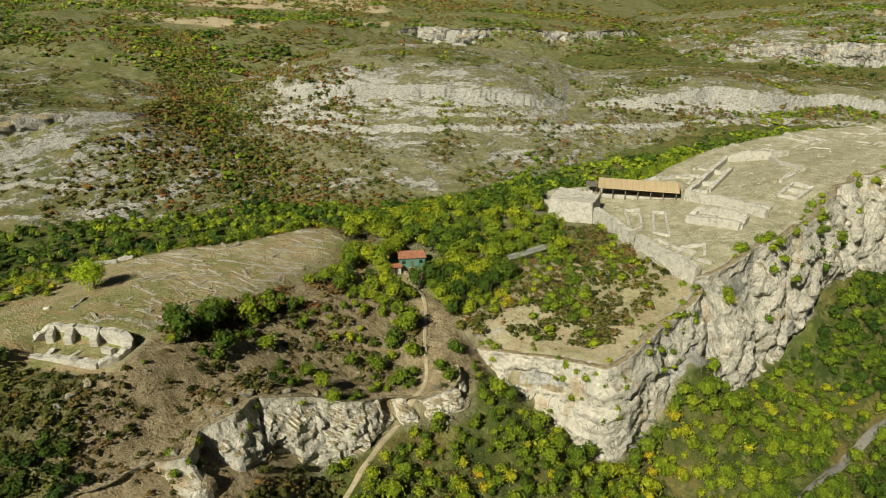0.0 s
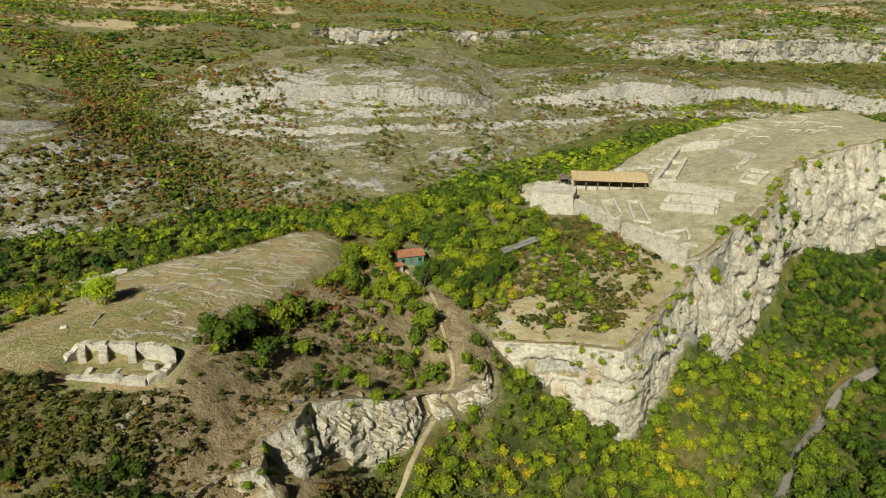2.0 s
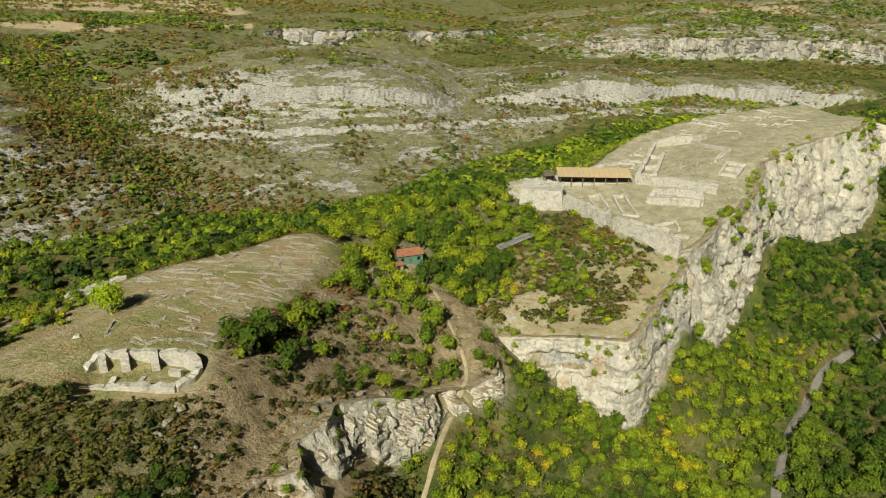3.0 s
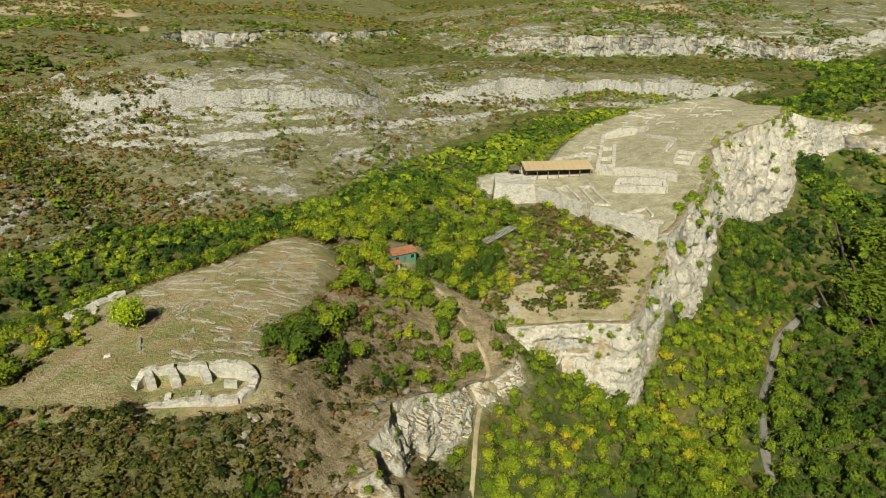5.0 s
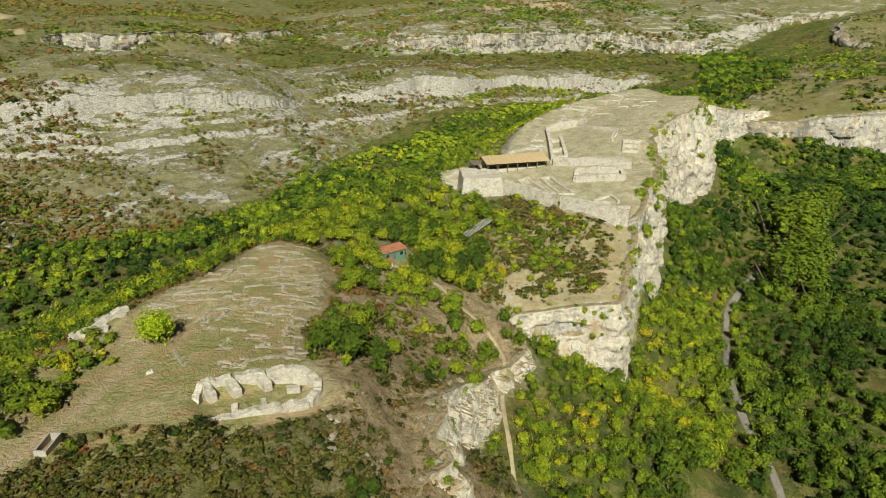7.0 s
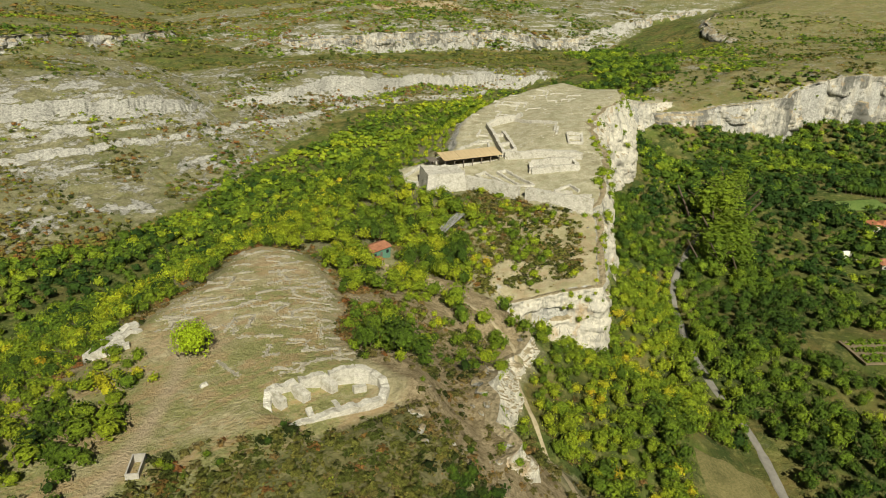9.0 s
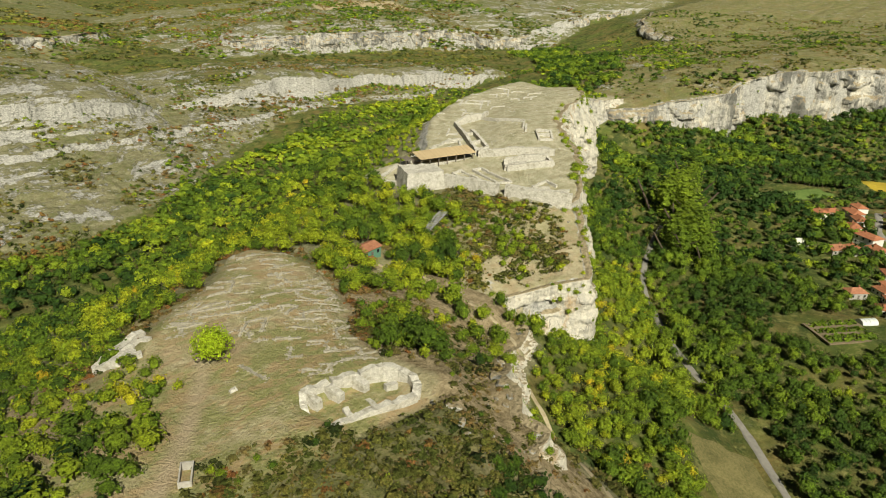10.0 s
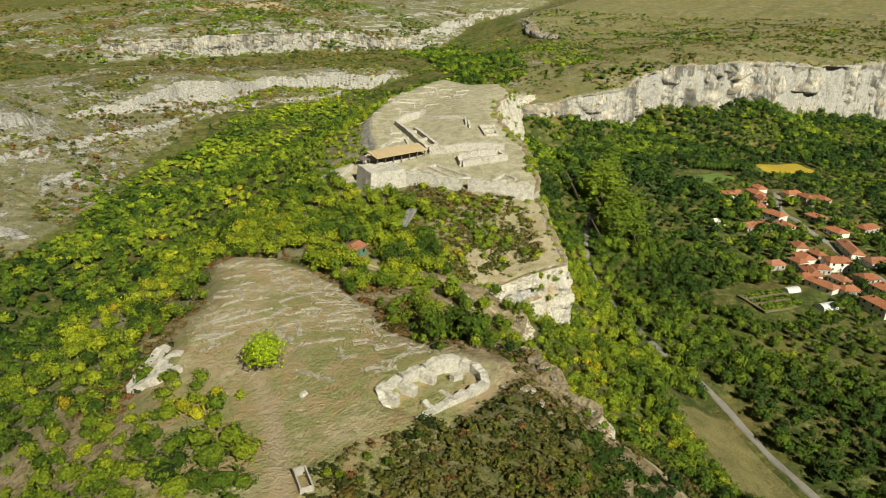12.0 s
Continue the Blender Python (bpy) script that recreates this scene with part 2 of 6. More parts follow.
def land(x, y):
    """Ground height at the places given; also, by rim, the distance out from it."""
    x, y = np.asarray(x, float), np.asarray(y, float)
    z, dists = valley(x, y), {}
    owner = np.full(x.shape, -1)
    for k, (name, rim) in enumerate(RIMS.items()):
        h, d = rim.field(x, y)
        dists[name] = d
        owner = np.where(h > z, k, owner)
        z = np.maximum(z, h)
    z = z - 2.4 * ramp(y, 120, 125) * ramp(-y, -141.5, -138.8) * ramp(x, -93, -90) * ramp(-x, 66, 70) * (dists["town"] < 3)
    flat = (dists["town"] < 0) | (dists["castle"] < 0)
    r = np.hypot(x, y)
    stony = np.isin(owner, [list(RIMS).index(k) for k in ("hill", "spur", "apron", "west_hill", "far_wall")])
    z = z + np.where(stony, 0.75 * fbm(x / 8, y / 8, 5.0, 3), 0) + np.where(flat, 0.15, 0.5) * fbm(x / 9, y / 9, 2.0, 3) + ramp(r, 350, 900) * 2.2 * fbm(x / 40, y / 40, 4.0, 4)
    return z, dists, owner


def ground_z(x, y):
    return float(land(np.array([x]), np.array([y]))[0][0])


# ---- materials ----
def material(name, build, rough=0.9, **kw):
    m = bpy.data.materials.new(name)
    m.use_nodes = True
    nt = m.node_tree
    bsdf = nt.nodes["Principled BSDF"]
    bsdf.inputs["Roughness"].default_value = rough
    bsdf.inputs["Specular IOR Level"].default_value = kw.get("spec", 0.2)
    build(nt, bsdf)
    return m


class Net:
    def __init__(self, nt):
        self.nt = nt

    def node(self, kind, **inputs):
        n = self.nt.nodes.new(kind)
        for key, value in inputs.items():
            self.put(n.inputs[key.replace("_", " ")], value)
        return n

    def put(self, socket, value):
        if isinstance(value, bpy.types.NodeSocket):
            self.nt.links.new(value, socket)
        elif isinstance(value, tuple) and len(value) == 3 and socket.type == "RGBA":
            socket.default_value = (*value, 1)
        else:
            socket.default_value = value

    def noise(self, scale, detail=4.0, rough=0.55, where=None, stretch=None, distortion=0.0):
        v = where or self.node("ShaderNodeTexCoord").outputs["Object"]
        if stretch:
            mp = self.node("ShaderNodeMapping", Vector=v)
            mp.inputs["Scale"].default_value = stretch
            v = mp.outputs[0]
        return self.node("ShaderNodeTexNoise", Vector=v, Scale=scale, Detail=detail, Roughness=rough, Distortion=distortion).outputs["Fac"]

    def place(self):
        return self.node("ShaderNodeNewGeometry").outputs["Position"]

    def band(self, value, lo, hi, a=0.0, b=1.0):
        return self.node("ShaderNodeMapRange", Value=value, From_Min=lo, From_Max=hi, To_Min=a, To_Max=b).outputs[0]

    def math(self, op, a, b=0.0):
        n = self.nt.nodes.new("ShaderNodeMath")
        n.operation = op
        n.use_clamp = False
        self.put(n.inputs[0], a)
        self.put(n.inputs[1], b)
        return n.outputs[0]

    def mix(self, fac, a, b, kind="MIX"):
        n = self.nt.nodes.new("ShaderNodeMix")
        n.data_type, n.blend_type = "RGBA", kind
        n.clamp_factor = True
        self.put(n.inputs[0], fac)
        self.put(n.inputs[6], a)
        self.put(n.inputs[7], b)
        return n.outputs[2]

    def attr(self, name):
        n = self.nt.nodes.new("ShaderNodeAttribute")
        n.attribute_name = name
        return n.outputs["Fac"]

    def bump(self, bsdf, height, strength=0.5, distance=0.3):
        b = self.node("ShaderNodeBump", Height=height, Strength=strength, Distance=distance)
        self.nt.links.new(b.outputs[0], bsdf.inputs["Normal"])


def rock_colour(n, p):
    """Pale weathered limestone: bedding, grey lichen, ochre stains, cracks with painted-in shade."""
    big = n.noise(0.05, 4, 0.6, p)
    fine = n.noise(0.9, 6, 0.65, p)
    streak = n.noise(0.35, 4, 0.6, p, (1.0, 1.0, 0.16))
    c = n.mix(n.band(fine, 0.3, 0.72), (0.19, 0.19, 0.175), (0.62, 0.60, 0.545))
    c = n.mix(n.band(streak, 0.48, 0.66, 0, 0.65), c, (0.21, 0.21, 0.20))
    c = n.mix(n.band(big, 0.57, 0.74, 0, 0.5), c, (0.52, 0.44, 0.30))
    # dark pockets: small crevice shadows put into the rock colour
    c = n.mix(n.band(n.noise(0.17, 6, 0.7, p, (1, 1, 1.8)), 0.54, 0.66, 0, 0.8), c, (0.105, 0.105, 0.09))
    return c, fine


def ground_build(nt, bsdf):
    n = Net(nt)
    p = n.place()
    normal = n.node("ShaderNodeNewGeometry").outputs["Normal"]
    nz = n.node("ShaderNodeSeparateXYZ", Vector=normal).outputs["Z"]
    fine, mid, big = n.noise(1.6, 6, 0.7, p), n.noise(0.16, 6, 0.68, p), n.noise(0.03, 4, 0.6, p)
    dry = n.mix(n.band(mid, 0.35, 0.65), (0.185, 0.175, 0.093), (0.36, 0.34, 0.21))
    dry = n.mix(n.band(fine, 0.42, 0.68, 0, 0.65), dry, (0.085, 0.072, 0.034))
    green = n.mix(n.band(fine, 0.3, 0.7), (0.06, 0.085, 0.022), (0.15, 0.175, 0.05))
    greenness = n.math("ADD", n.attr("green"), n.band(big, 0.3, 0.7, -0.45, 0.45))
    greenness = n.math("ADD", greenness, n.band(n.noise(0.3, 5, 0.7, p), 0.35, 0.65, -0.4, 0.4))
    c = n.mix(greenness, dry, green)
    tuft = n.noise(0.11, 6, 0.75, p)
    bush = n.mix(n.band(n.noise(0.025, 4, 0.6, p), 0.42, 0.6), (0.105, 0.135, 0.03), (0.18, 0.14, 0.05))
    bush = n.mix(n.band(n.noise(0.07, 5, 0.7, p), 0.42, 0.62), bush, (0.045, 0.068, 0.018))
    bush = n.mix(n.band(n.noise(0.22, 5, 0.75, p), 0.5, 0.68), bush, (0.23, 0.225, 0.08))
    c = n.mix(n.band(n.math("ADD", n.attr("brush"), tuft), 0.88, 1.06), c, bush)
    # bare reddish-brown slopes with withered grass
    umber = n.mix(n.band(n.noise(0.28, 6, 0.75, p), 0.36, 0.64), (0.19, 0.145, 0.078), (0.46, 0.37, 0.235))
    umber = n.mix(n.band(fine, 0.48, 0.68, 0, 0.6), umber, (0.085, 0.068, 0.03))
    c = n.mix(n.attr("umber"), c, umber)
    # short grazed turf on the two tops: straw, green patches, bare earth
    turf = n.mix(n.band(n.noise(0.5, 6, 0.75, p), 0.36, 0.66), (0.32, 0.28, 0.15), (0.58, 0.51, 0.33))
    turf = n.mix(n.band(n.math("ADD", n.noise(0.075, 5, 0.65, p), n.math("MULTIPLY", n.math("SUBTRACT", n.attr("green"), 0.3), 0.3)), 0.42, 0.56, 0, 0.85), turf, n.mix(n.band(fine, 0.35, 0.65), (0.17, 0.19, 0.055), (0.33, 0.33, 0.13)))
    turf = n.mix(n.band(n.noise(0.13, 5, 0.7, n.node("ShaderNodeVectorMath", Vector=p).outputs[0], (1, 1.6, 1)), 0.48, 0.58, 0, 0.75), turf, (0.42, 0.30, 0.165))
    turf = n.mix(n.band(n.noise(2.2, 5, 0.75, p), 0.58, 0.68, 0, 0.75), turf, (0.47, 0.44, 0.37))
    turf = n.mix(n.math("MULTIPLY", n.attr("worn"), n.band(mid, 0.3, 0.6, 0.55, 1.0)), turf, n.mix(fine, (0.36, 0.28, 0.18), (0.56, 0.46, 0.32)))
    c = n.mix(n.attr("turf"), c, turf)
    c = n.mix(n.math("MULTIPLY", n.attr("pale"), n.band(fine, 0.3, 0.7, 1.0, 0.45)), c, n.mix(n.band(n.noise(0.22, 6, 0.7, p), 0.38, 0.62), (0.38, 0.36, 0.245), (0.68, 0.645, 0.5)))
    rock, rfine = rock_colour(n, p)
    jag = n.noise(0.35, 5, 0.7, p)
    steep = n.math("SUBTRACT", 0.93, nz)
    r = n.math("ADD", n.math("MULTIPLY", steep, 6.5), n.math("MULTIPLY", n.math("SUBTRACT", jag, 0.52), 3.2))
    r = n.math("ADD", r, n.math("MULTIPLY", n.math("SUBTRACT", n.noise(0.06, 4, 0.6, p), 0.5), 2.4))
    r = n.math("ADD", r, n.math("SUBTRACT", n.math("MULTIPLY", n.attr("rocky"), 2.0), 1.0))
    # beds of stone that follow the contours, broken into lengths
    warp = n.node("ShaderNodeVectorMath", Vector=p)
    warp.operation = "ADD"
    n.put(warp.inputs[1], n.node("ShaderNodeCombineXYZ", Z=n.band(n.noise(0.012, 3, 0.5, p), 0, 1, -9, 9)).outputs[0])
    bed = n.noise(1.0, 4, 0.62, warp.outputs[0], (0.022, 0.022, 0.30))
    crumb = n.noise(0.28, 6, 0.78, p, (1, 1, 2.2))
    bed = n.math("ADD", n.math("MULTIPLY", n.math("SUBTRACT", bed, 0.49), 8.5), n.math("MULTIPLY", n.math("SUBTRACT", crumb, 0.5), 5.5))
    r = n.math("ADD", r, n.math("MULTIPLY", n.attr("strata"), bed))
    shard = n.noise(0.75, 5, 0.75, p, (1, 1, 1.7))
    lime = n.mix(n.band(shard, 0.42, 0.6), (0.30, 0.295, 0.27), (0.60, 0.585, 0.53))
    # shadow lines of the stony beds, painted dark where crumb is low
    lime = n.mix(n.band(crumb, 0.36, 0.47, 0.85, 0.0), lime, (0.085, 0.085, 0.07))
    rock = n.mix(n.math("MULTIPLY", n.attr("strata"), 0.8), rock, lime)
    rockfac = n.band(r, -0.15, 0.3)
    c = n.mix(rockfac, c, rock)
    c = n.mix(n.attr("field"), c, n.mix(n.band(mid, 0.3, 0.7), (0.42, 0.34, 0.21), (0.50, 0.42, 0.28)))
    nt.links.new(c, bsdf.inputs["Base Color"])
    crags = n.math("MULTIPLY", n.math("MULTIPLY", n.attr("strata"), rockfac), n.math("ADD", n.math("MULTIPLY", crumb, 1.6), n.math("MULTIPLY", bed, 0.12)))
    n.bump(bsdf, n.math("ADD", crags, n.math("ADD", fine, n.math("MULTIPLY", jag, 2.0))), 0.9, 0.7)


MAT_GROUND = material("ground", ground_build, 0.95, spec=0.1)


def cliff_build(nt, bsdf, bright=0.0):
    n = Net(nt)
    p = n.place()
    c, fine = rock_colour(n, p)
    pale = n.noise(0.06, 5, 0.65, p, (1, 1, 0.5))
    c = n.mix(n.band(pale, 0.40 - bright * 0.12, 0.58 - bright * 0.10, 0, 0.75 + bright * 0.17), c, n.mix(n.band(n.noise(0.7, 5, 0.7, p), 0.35, 0.65), (0.56, 0.53, 0.45), (0.80, 0.75, 0.63)))
    stain = n.noise(0.3, 5, 0.7, p, (1.0, 1.0, 0.09))
    c = n.mix(n.band(stain, 0.52 + bright * 0.02, 0.64 + bright * 0.04, 0, 0.65 - bright * 0.1), c, (0.24, 0.235, 0.22))
    if bright < 0.9:
        # dark tall streaks put the shade of clefts into the rock colour
        crevice_shade = n.noise(0.07, 5, 0.65, p, (1.0, 1.0, 0.22))
        c = n.mix(n.band(crevice_shade, 0.49, 0.58, 0, 0.85), c, (0.13, 0.13, 0.115))
    ochre = n.noise(0.12, 4, 0.6, p, (1, 1, 0.7))
    c = n.mix(n.band(ochre, 0.6, 0.7, 0, 0.7), c, (0.50, 0.34, 0.16))
    crack = n.node("ShaderNodeTexVoronoi", Vector=n.node("ShaderNodeMapping", Vector=n.node("ShaderNodeVectorMath", Vector=p).outputs[0], Scale=(0.34, 0.34, 0.16)).outputs[0], Scale=1.0)
    crack.feature = "DISTANCE_TO_EDGE"
    edge = n.band(crack.outputs["Distance"], 0.0, 0.05, 0.75, 0.0)
    edge = n.math("MULTIPLY", edge, n.band(n.noise(0.25, 4, 0.6, p), 0.42 + bright * 0.09, 0.56 + bright * 0.09))
    c = n.mix(edge, c, (0.06, 0.058, 0.05))
    nz = n.node("ShaderNodeSeparateXYZ", Vector=n.node("ShaderNodeNewGeometry").outputs["Normal"]).outputs["Z"]
    turf = n.band(n.math("ADD", nz, n.math("MULTIPLY", n.math("SUBTRACT", n.noise(0.5, 5, 0.65, p), 0.5), 1.0)), 0.62, 0.78)
    c = n.mix(turf, c, n.mix(n.band(fine, 0.35, 0.65), (0.24, 0.2, 0.115), (0.45, 0.375, 0.245)))
    nt.links.new(c, bsdf.inputs["Base Color"])
    n.bump(bsdf, n.math("ADD", n.math("MULTIPLY", fine, 1.8), n.noise(0.4, 6, 0.75, p, (1, 1, 1.2))), 1.0, 0.8)


MAT_CLIFF = material("grey limestone crag", lambda nt, bsdf: cliff_build(nt, bsdf, -0.45), 0.92, spec=0.15)
MAT_GORGE = material("streaked gorge limestone", lambda nt, bsdf: cliff_build(nt, bsdf, 0.05), 0.92, spec=0.15)
MAT_PALECLIFF = material("pale limestone cliff", lambda nt, bsdf: cliff_build(nt, bsdf, 1.0), 0.92, spec=0.15)


def leaf_build(autumn, olive=False, bright=False):
    def build(nt, bsdf):
        n = Net(nt)
        isl = n.node("ShaderNodeNewGeometry").outputs["Random Per Island"]
        rnd = n.node("ShaderNodeObjectInfo").outputs["Random"]
        t = n.math("ADD", n.attr("tint"), n.math("MULTIPLY", n.math("SUBTRACT", rnd, 0.5), 0.12))
        t = n.math("ADD", t, n.math("MULTIPLY", n.math("SUBTRACT", isl, 0.5), 0.07))
        cr = n.node("ShaderNodeValToRGB", Fac=t)
        e = cr.color_ramp.elements
        stops = [(0.0, (0.03, 0.072, 0.01)), (0.3, (0.115, 0.19, 0.014)), (0.55, (0.245, 0.33, 0.018)), (0.8, (0.40, 0.455, 0.02)), (0.94, (0.55, 0.49, 0.022)), (1.0, (0.54, 0.39, 0.022))]
        if autumn:
            stops = [(0.0, (0.045, 0.06, 0.014)), (0.3, (0.13, 0.135, 0.03)), (0.55, (0.22, 0.185, 0.06)), (0.75, (0.27, 0.185, 0.065)), (0.9, (0.27, 0.15, 0.05)), (1.0, (0.28, 0.125, 0.04))]
        if olive:
            stops = [(0.0, (0.035, 0.055, 0.014)), (0.3, (0.10, 0.125, 0.026)), (0.55, (0.19, 0.195, 0.042)), (0.75, (0.22, 0.195, 0.045)), (0.9, (0.25, 0.165, 0.045)), (1.0, (0.25, 0.125, 0.038))]
        if bright:
            stops = [(0.0, (0.14, 0.26, 0.012)), (0.5, (0.42, 0.58, 0.022)), (1.0, (0.6, 0.7, 0.03))]
        while len(e) < len(stops):
            e.new(0.5)
        for el, (pos, col) in zip(e, stops):
            el.position, el.color = pos, (*col, 1)
        p = n.place()
        # tone by spray; the noise also paints shaded gaps between leaves into the colour
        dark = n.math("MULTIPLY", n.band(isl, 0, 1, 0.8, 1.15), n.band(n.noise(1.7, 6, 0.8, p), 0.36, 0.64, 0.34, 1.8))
        n.bump(bsdf, n.noise(2.4, 6, 0.8, p), 1.0, 1.1)
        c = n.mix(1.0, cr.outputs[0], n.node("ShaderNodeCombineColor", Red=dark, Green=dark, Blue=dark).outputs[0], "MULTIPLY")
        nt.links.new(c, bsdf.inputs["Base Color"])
        tr = n.node("ShaderNodeBsdfTranslucent", Color=c)
        mx = n.node("ShaderNodeMixShader", Fac=0.06)
        nt.links.new(bsdf.outputs[0], mx.inputs[1])
        nt.links.new(tr.outputs[0], mx.inputs[2])
        nt.links.new(mx.outputs[0], nt.nodes["Material Output"].inputs["Surface"])
    return build


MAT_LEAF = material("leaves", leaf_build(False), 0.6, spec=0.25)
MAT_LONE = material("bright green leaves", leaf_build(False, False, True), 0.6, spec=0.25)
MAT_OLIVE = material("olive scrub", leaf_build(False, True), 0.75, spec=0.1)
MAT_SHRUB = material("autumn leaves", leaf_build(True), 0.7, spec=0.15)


def simple(a, b, scale, bump=0.3, stretch=None, dist=0.05):
    def build(nt, bsdf):
        n = Net(nt)
        p = n.node("ShaderNodeTexCoord").outputs["Object"]
        f = n.noise(scale, 5, 0.6, p, stretch)
        g = n.noise(scale * 0.12, 3, 0.5, p)
        c = n.mix(n.band(n.math("ADD", n.math("MULTIPLY", f, 0.65), n.math("MULTIPLY", g, 0.35)), 0.35, 0.65), a, b)
        rnd = n.band(n.node("ShaderNodeObjectInfo").outputs["Random"], 0, 1, 0.82, 1.12)
        c = n.mix(1.0, c, n.node("ShaderNodeCombineColor", Red=rnd, Green=rnd, Blue=rnd).outputs[0], "MULTIPLY")
        nt.links.new(c, bsdf.inputs["Base Color"])
        n.bump(bsdf, f, bump, dist)
    return build


MAT_BARK = material("bark", simple((0.06, 0.045, 0.03), (0.13, 0.10, 0.075), 3.0, 0.8, (1, 1, 0.2)), 0.95)


def masonry_build(a, b, dirt):
    """Coursed rubble: single blocks of differing tone, dark joints, earth and lichen."""
    def build(nt, bsdf):
        n = Net(nt)
        p = n.place()
        mp = n.node("ShaderNodeMapping", Vector=n.node("ShaderNodeVectorMath", Vector=p).outputs[0])
        mp.inputs["Scale"].default_value = (1.9, 1.9, 3.6)
        block = n.node("ShaderNodeTexVoronoi", Vector=mp.outputs[0], Scale=1.0)
        tone = n.node("ShaderNodeSeparateColor", Color=block.outputs["Color"]).outputs[0]
        joint = n.node("ShaderNodeTexVoronoi", Vector=mp.outputs[0], Scale=1.0)
        joint.feature = "DISTANCE_TO_EDGE"
        f = n.noise(1.4, 6, 0.7, p)
        c = n.mix(n.math("ADD", n.math("MULTIPLY", tone, 0.36), n.band(f, 0.3, 0.7, 0, 0.64)), a, b)
        c = n.mix(n.band(joint.outputs["Distance"], 0.0, 0.12, 0.22, 0.0), c, dirt)
        c = n.mix(n.band(n.noise(0.45, 6, 0.7, p), 0.5, 0.66, 0, 0.7), c, dirt)
        nt.links.new(c, bsdf.inputs["Base Color"])
        n.bump(bsdf, n.math("ADD", f, n.math("MULTIPLY", n.band(joint.outputs["Distance"], 0, 0.12), 0.15)), 0.9, 0.35)
    return build


MAT_WALL = material("old masonry", masonry_build((0.38, 0.36, 0.305), (0.72, 0.695, 0.63), (0.24, 0.22, 0.155)), 0.92)
MAT_DARKSTONE = material("weathered foundation stone", masonry_build((0.26, 0.24, 0.185), (0.50, 0.47, 0.39), (0.19, 0.16, 0.095)), 0.95)
MAT_TRAIL = material("trodden earth", simple((0.26, 0.215, 0.13), (0.42, 0.36, 0.245), 0.9, 0.3), 0.95)
MAT_ROAD = material("pale asphalt", simple((0.22, 0.21, 0.185), (0.33, 0.31, 0.275), 0.6, 0.15), 0.9)
MAT_ROOF_TAN = material("tan roof sheet", simple((0.34, 0.26, 0.15), (0.48, 0.38, 0.23), 0.8, 0.2, (6, 0.3, 1)), 0.7)
MAT_TILE = material("red roof tile", simple((0.25, 0.095, 0.05), (0.43, 0.185, 0.095), 1.5, 0.5, (1, 1, 1)), 0.8)
MAT_WOOD = material("grey timber", simple((0.10, 0.085, 0.07), (0.22, 0.19, 0.16), 2.5, 0.4, (0.3, 1, 1)), 0.85)
MAT_PLASTER = material("white plaster", simple((0.62, 0.60, 0.54), (0.80, 0.78, 0.72), 0.7, 0.1), 0.85)


# ---- mesh helpers ----
def mesh_object(name, verts, faces, mat, parent=None, smooth=False, attrs=()):
    me = bpy.data.meshes.new(name)
    verts, faces = np.asarray(verts, np.float32), np.asarray(faces, np.int32)
    me.vertices.add(len(verts))
    me.vertices.foreach_set("co", verts.ravel())
    k = faces.shape[1]
    me.loops.add(faces.size)
    me.loops.foreach_set("vertex_index", faces.ravel())
    me.polygons.add(len(faces))
    me.polygons.foreach_set("loop_start", np.arange(0, faces.size, k, dtype=np.int32))
    me.polygons.foreach_set("use_smooth", np.full(len(faces), smooth))
    for key, values in attrs:
        me.attributes.new(key, "FLOAT", "POINT").data.foreach_set("value", np.asarray(values, np.float32))
    me.update(calc_edges=True)
    me.validate()
    me.materials.append(mat)
    ob = new(name, me)
    ob.parent = parent
    return ob


def part(name, bm, mat, parent=None, label=""):
    me = bpy.data.meshes.new(name)
    bmesh.ops.recalc_face_normals(bm, faces=bm.faces)
    bm.to_mesh(me)
    bm.free()
    me.materials.append(mat)
    ob = new(name, me)
    ob.parent = parent
    return tagged(ob, label)


def thing(name, m, label, category, group="", kind=""):
    ob = new(name)
    ob.empty_display_size = 0.5
    ob.matrix_basis = m
    return tagged(ob, label, category, group, kind)


def box(bm, x0, y0, z0, x1, y1, z1):
    v = [bm.verts.new(c) for c in ((x0, y0, z0), (x1, y0, z0), (x1, y1, z0), (x0, y1, z0), (x0, y0, z1), (x1, y0, z1), (x1, y1, z1), (x0, y1, z1))]
    for f in ((3, 2, 1, 0), (4, 5, 6, 7), (0, 1, 5, 4), (1, 2, 6, 5), (2, 3, 7, 6), (3, 0, 4, 7)):
        bm.faces.new([v[i] for i in f])
    return v


# ---- ground: one sheet to the horizon ----
def graded(spans):
    out = [spans[0][0]]
    for lo, hi, s0, s1 in spans:
        x = lo
        while x < hi - 1e-6:
            x = min(hi, x + s0 + (s1 - s0) * (x - lo) / (hi - lo))
            out.append(x)
    return np.array(out)


gx = graded([(-4600, -1200, 220, 60), (-1200, -420, 26, 7), (-420, -130, 5, 2.2), (-130, 130, 2.1, 2.1), (130, 460, 3.2, 3.6), (460, 560, 3.4, 4.4), (560, 1100, 6, 11), (1100, 4600, 20, 300)])
gy = graded([(-4600, -200, 400, 40), (-200, 70, 30, 4), (70, 300, 2.1, 2.1), (300, 420, 2.6, 3.4), (420, 650, 2.8, 2.8), (650, 1250, 5, 10), (1250, 2300, 10, 24), (2300, 4700, 60, 300)])
GX, GY = np.meshgrid(gx, gy, indexing="ij")
gz, gd, gown = land(GX.ravel(), GY.ravel())
nx, ny = len(gx), len(gy)
idx = np.arange(nx * ny).reshape(nx, ny)
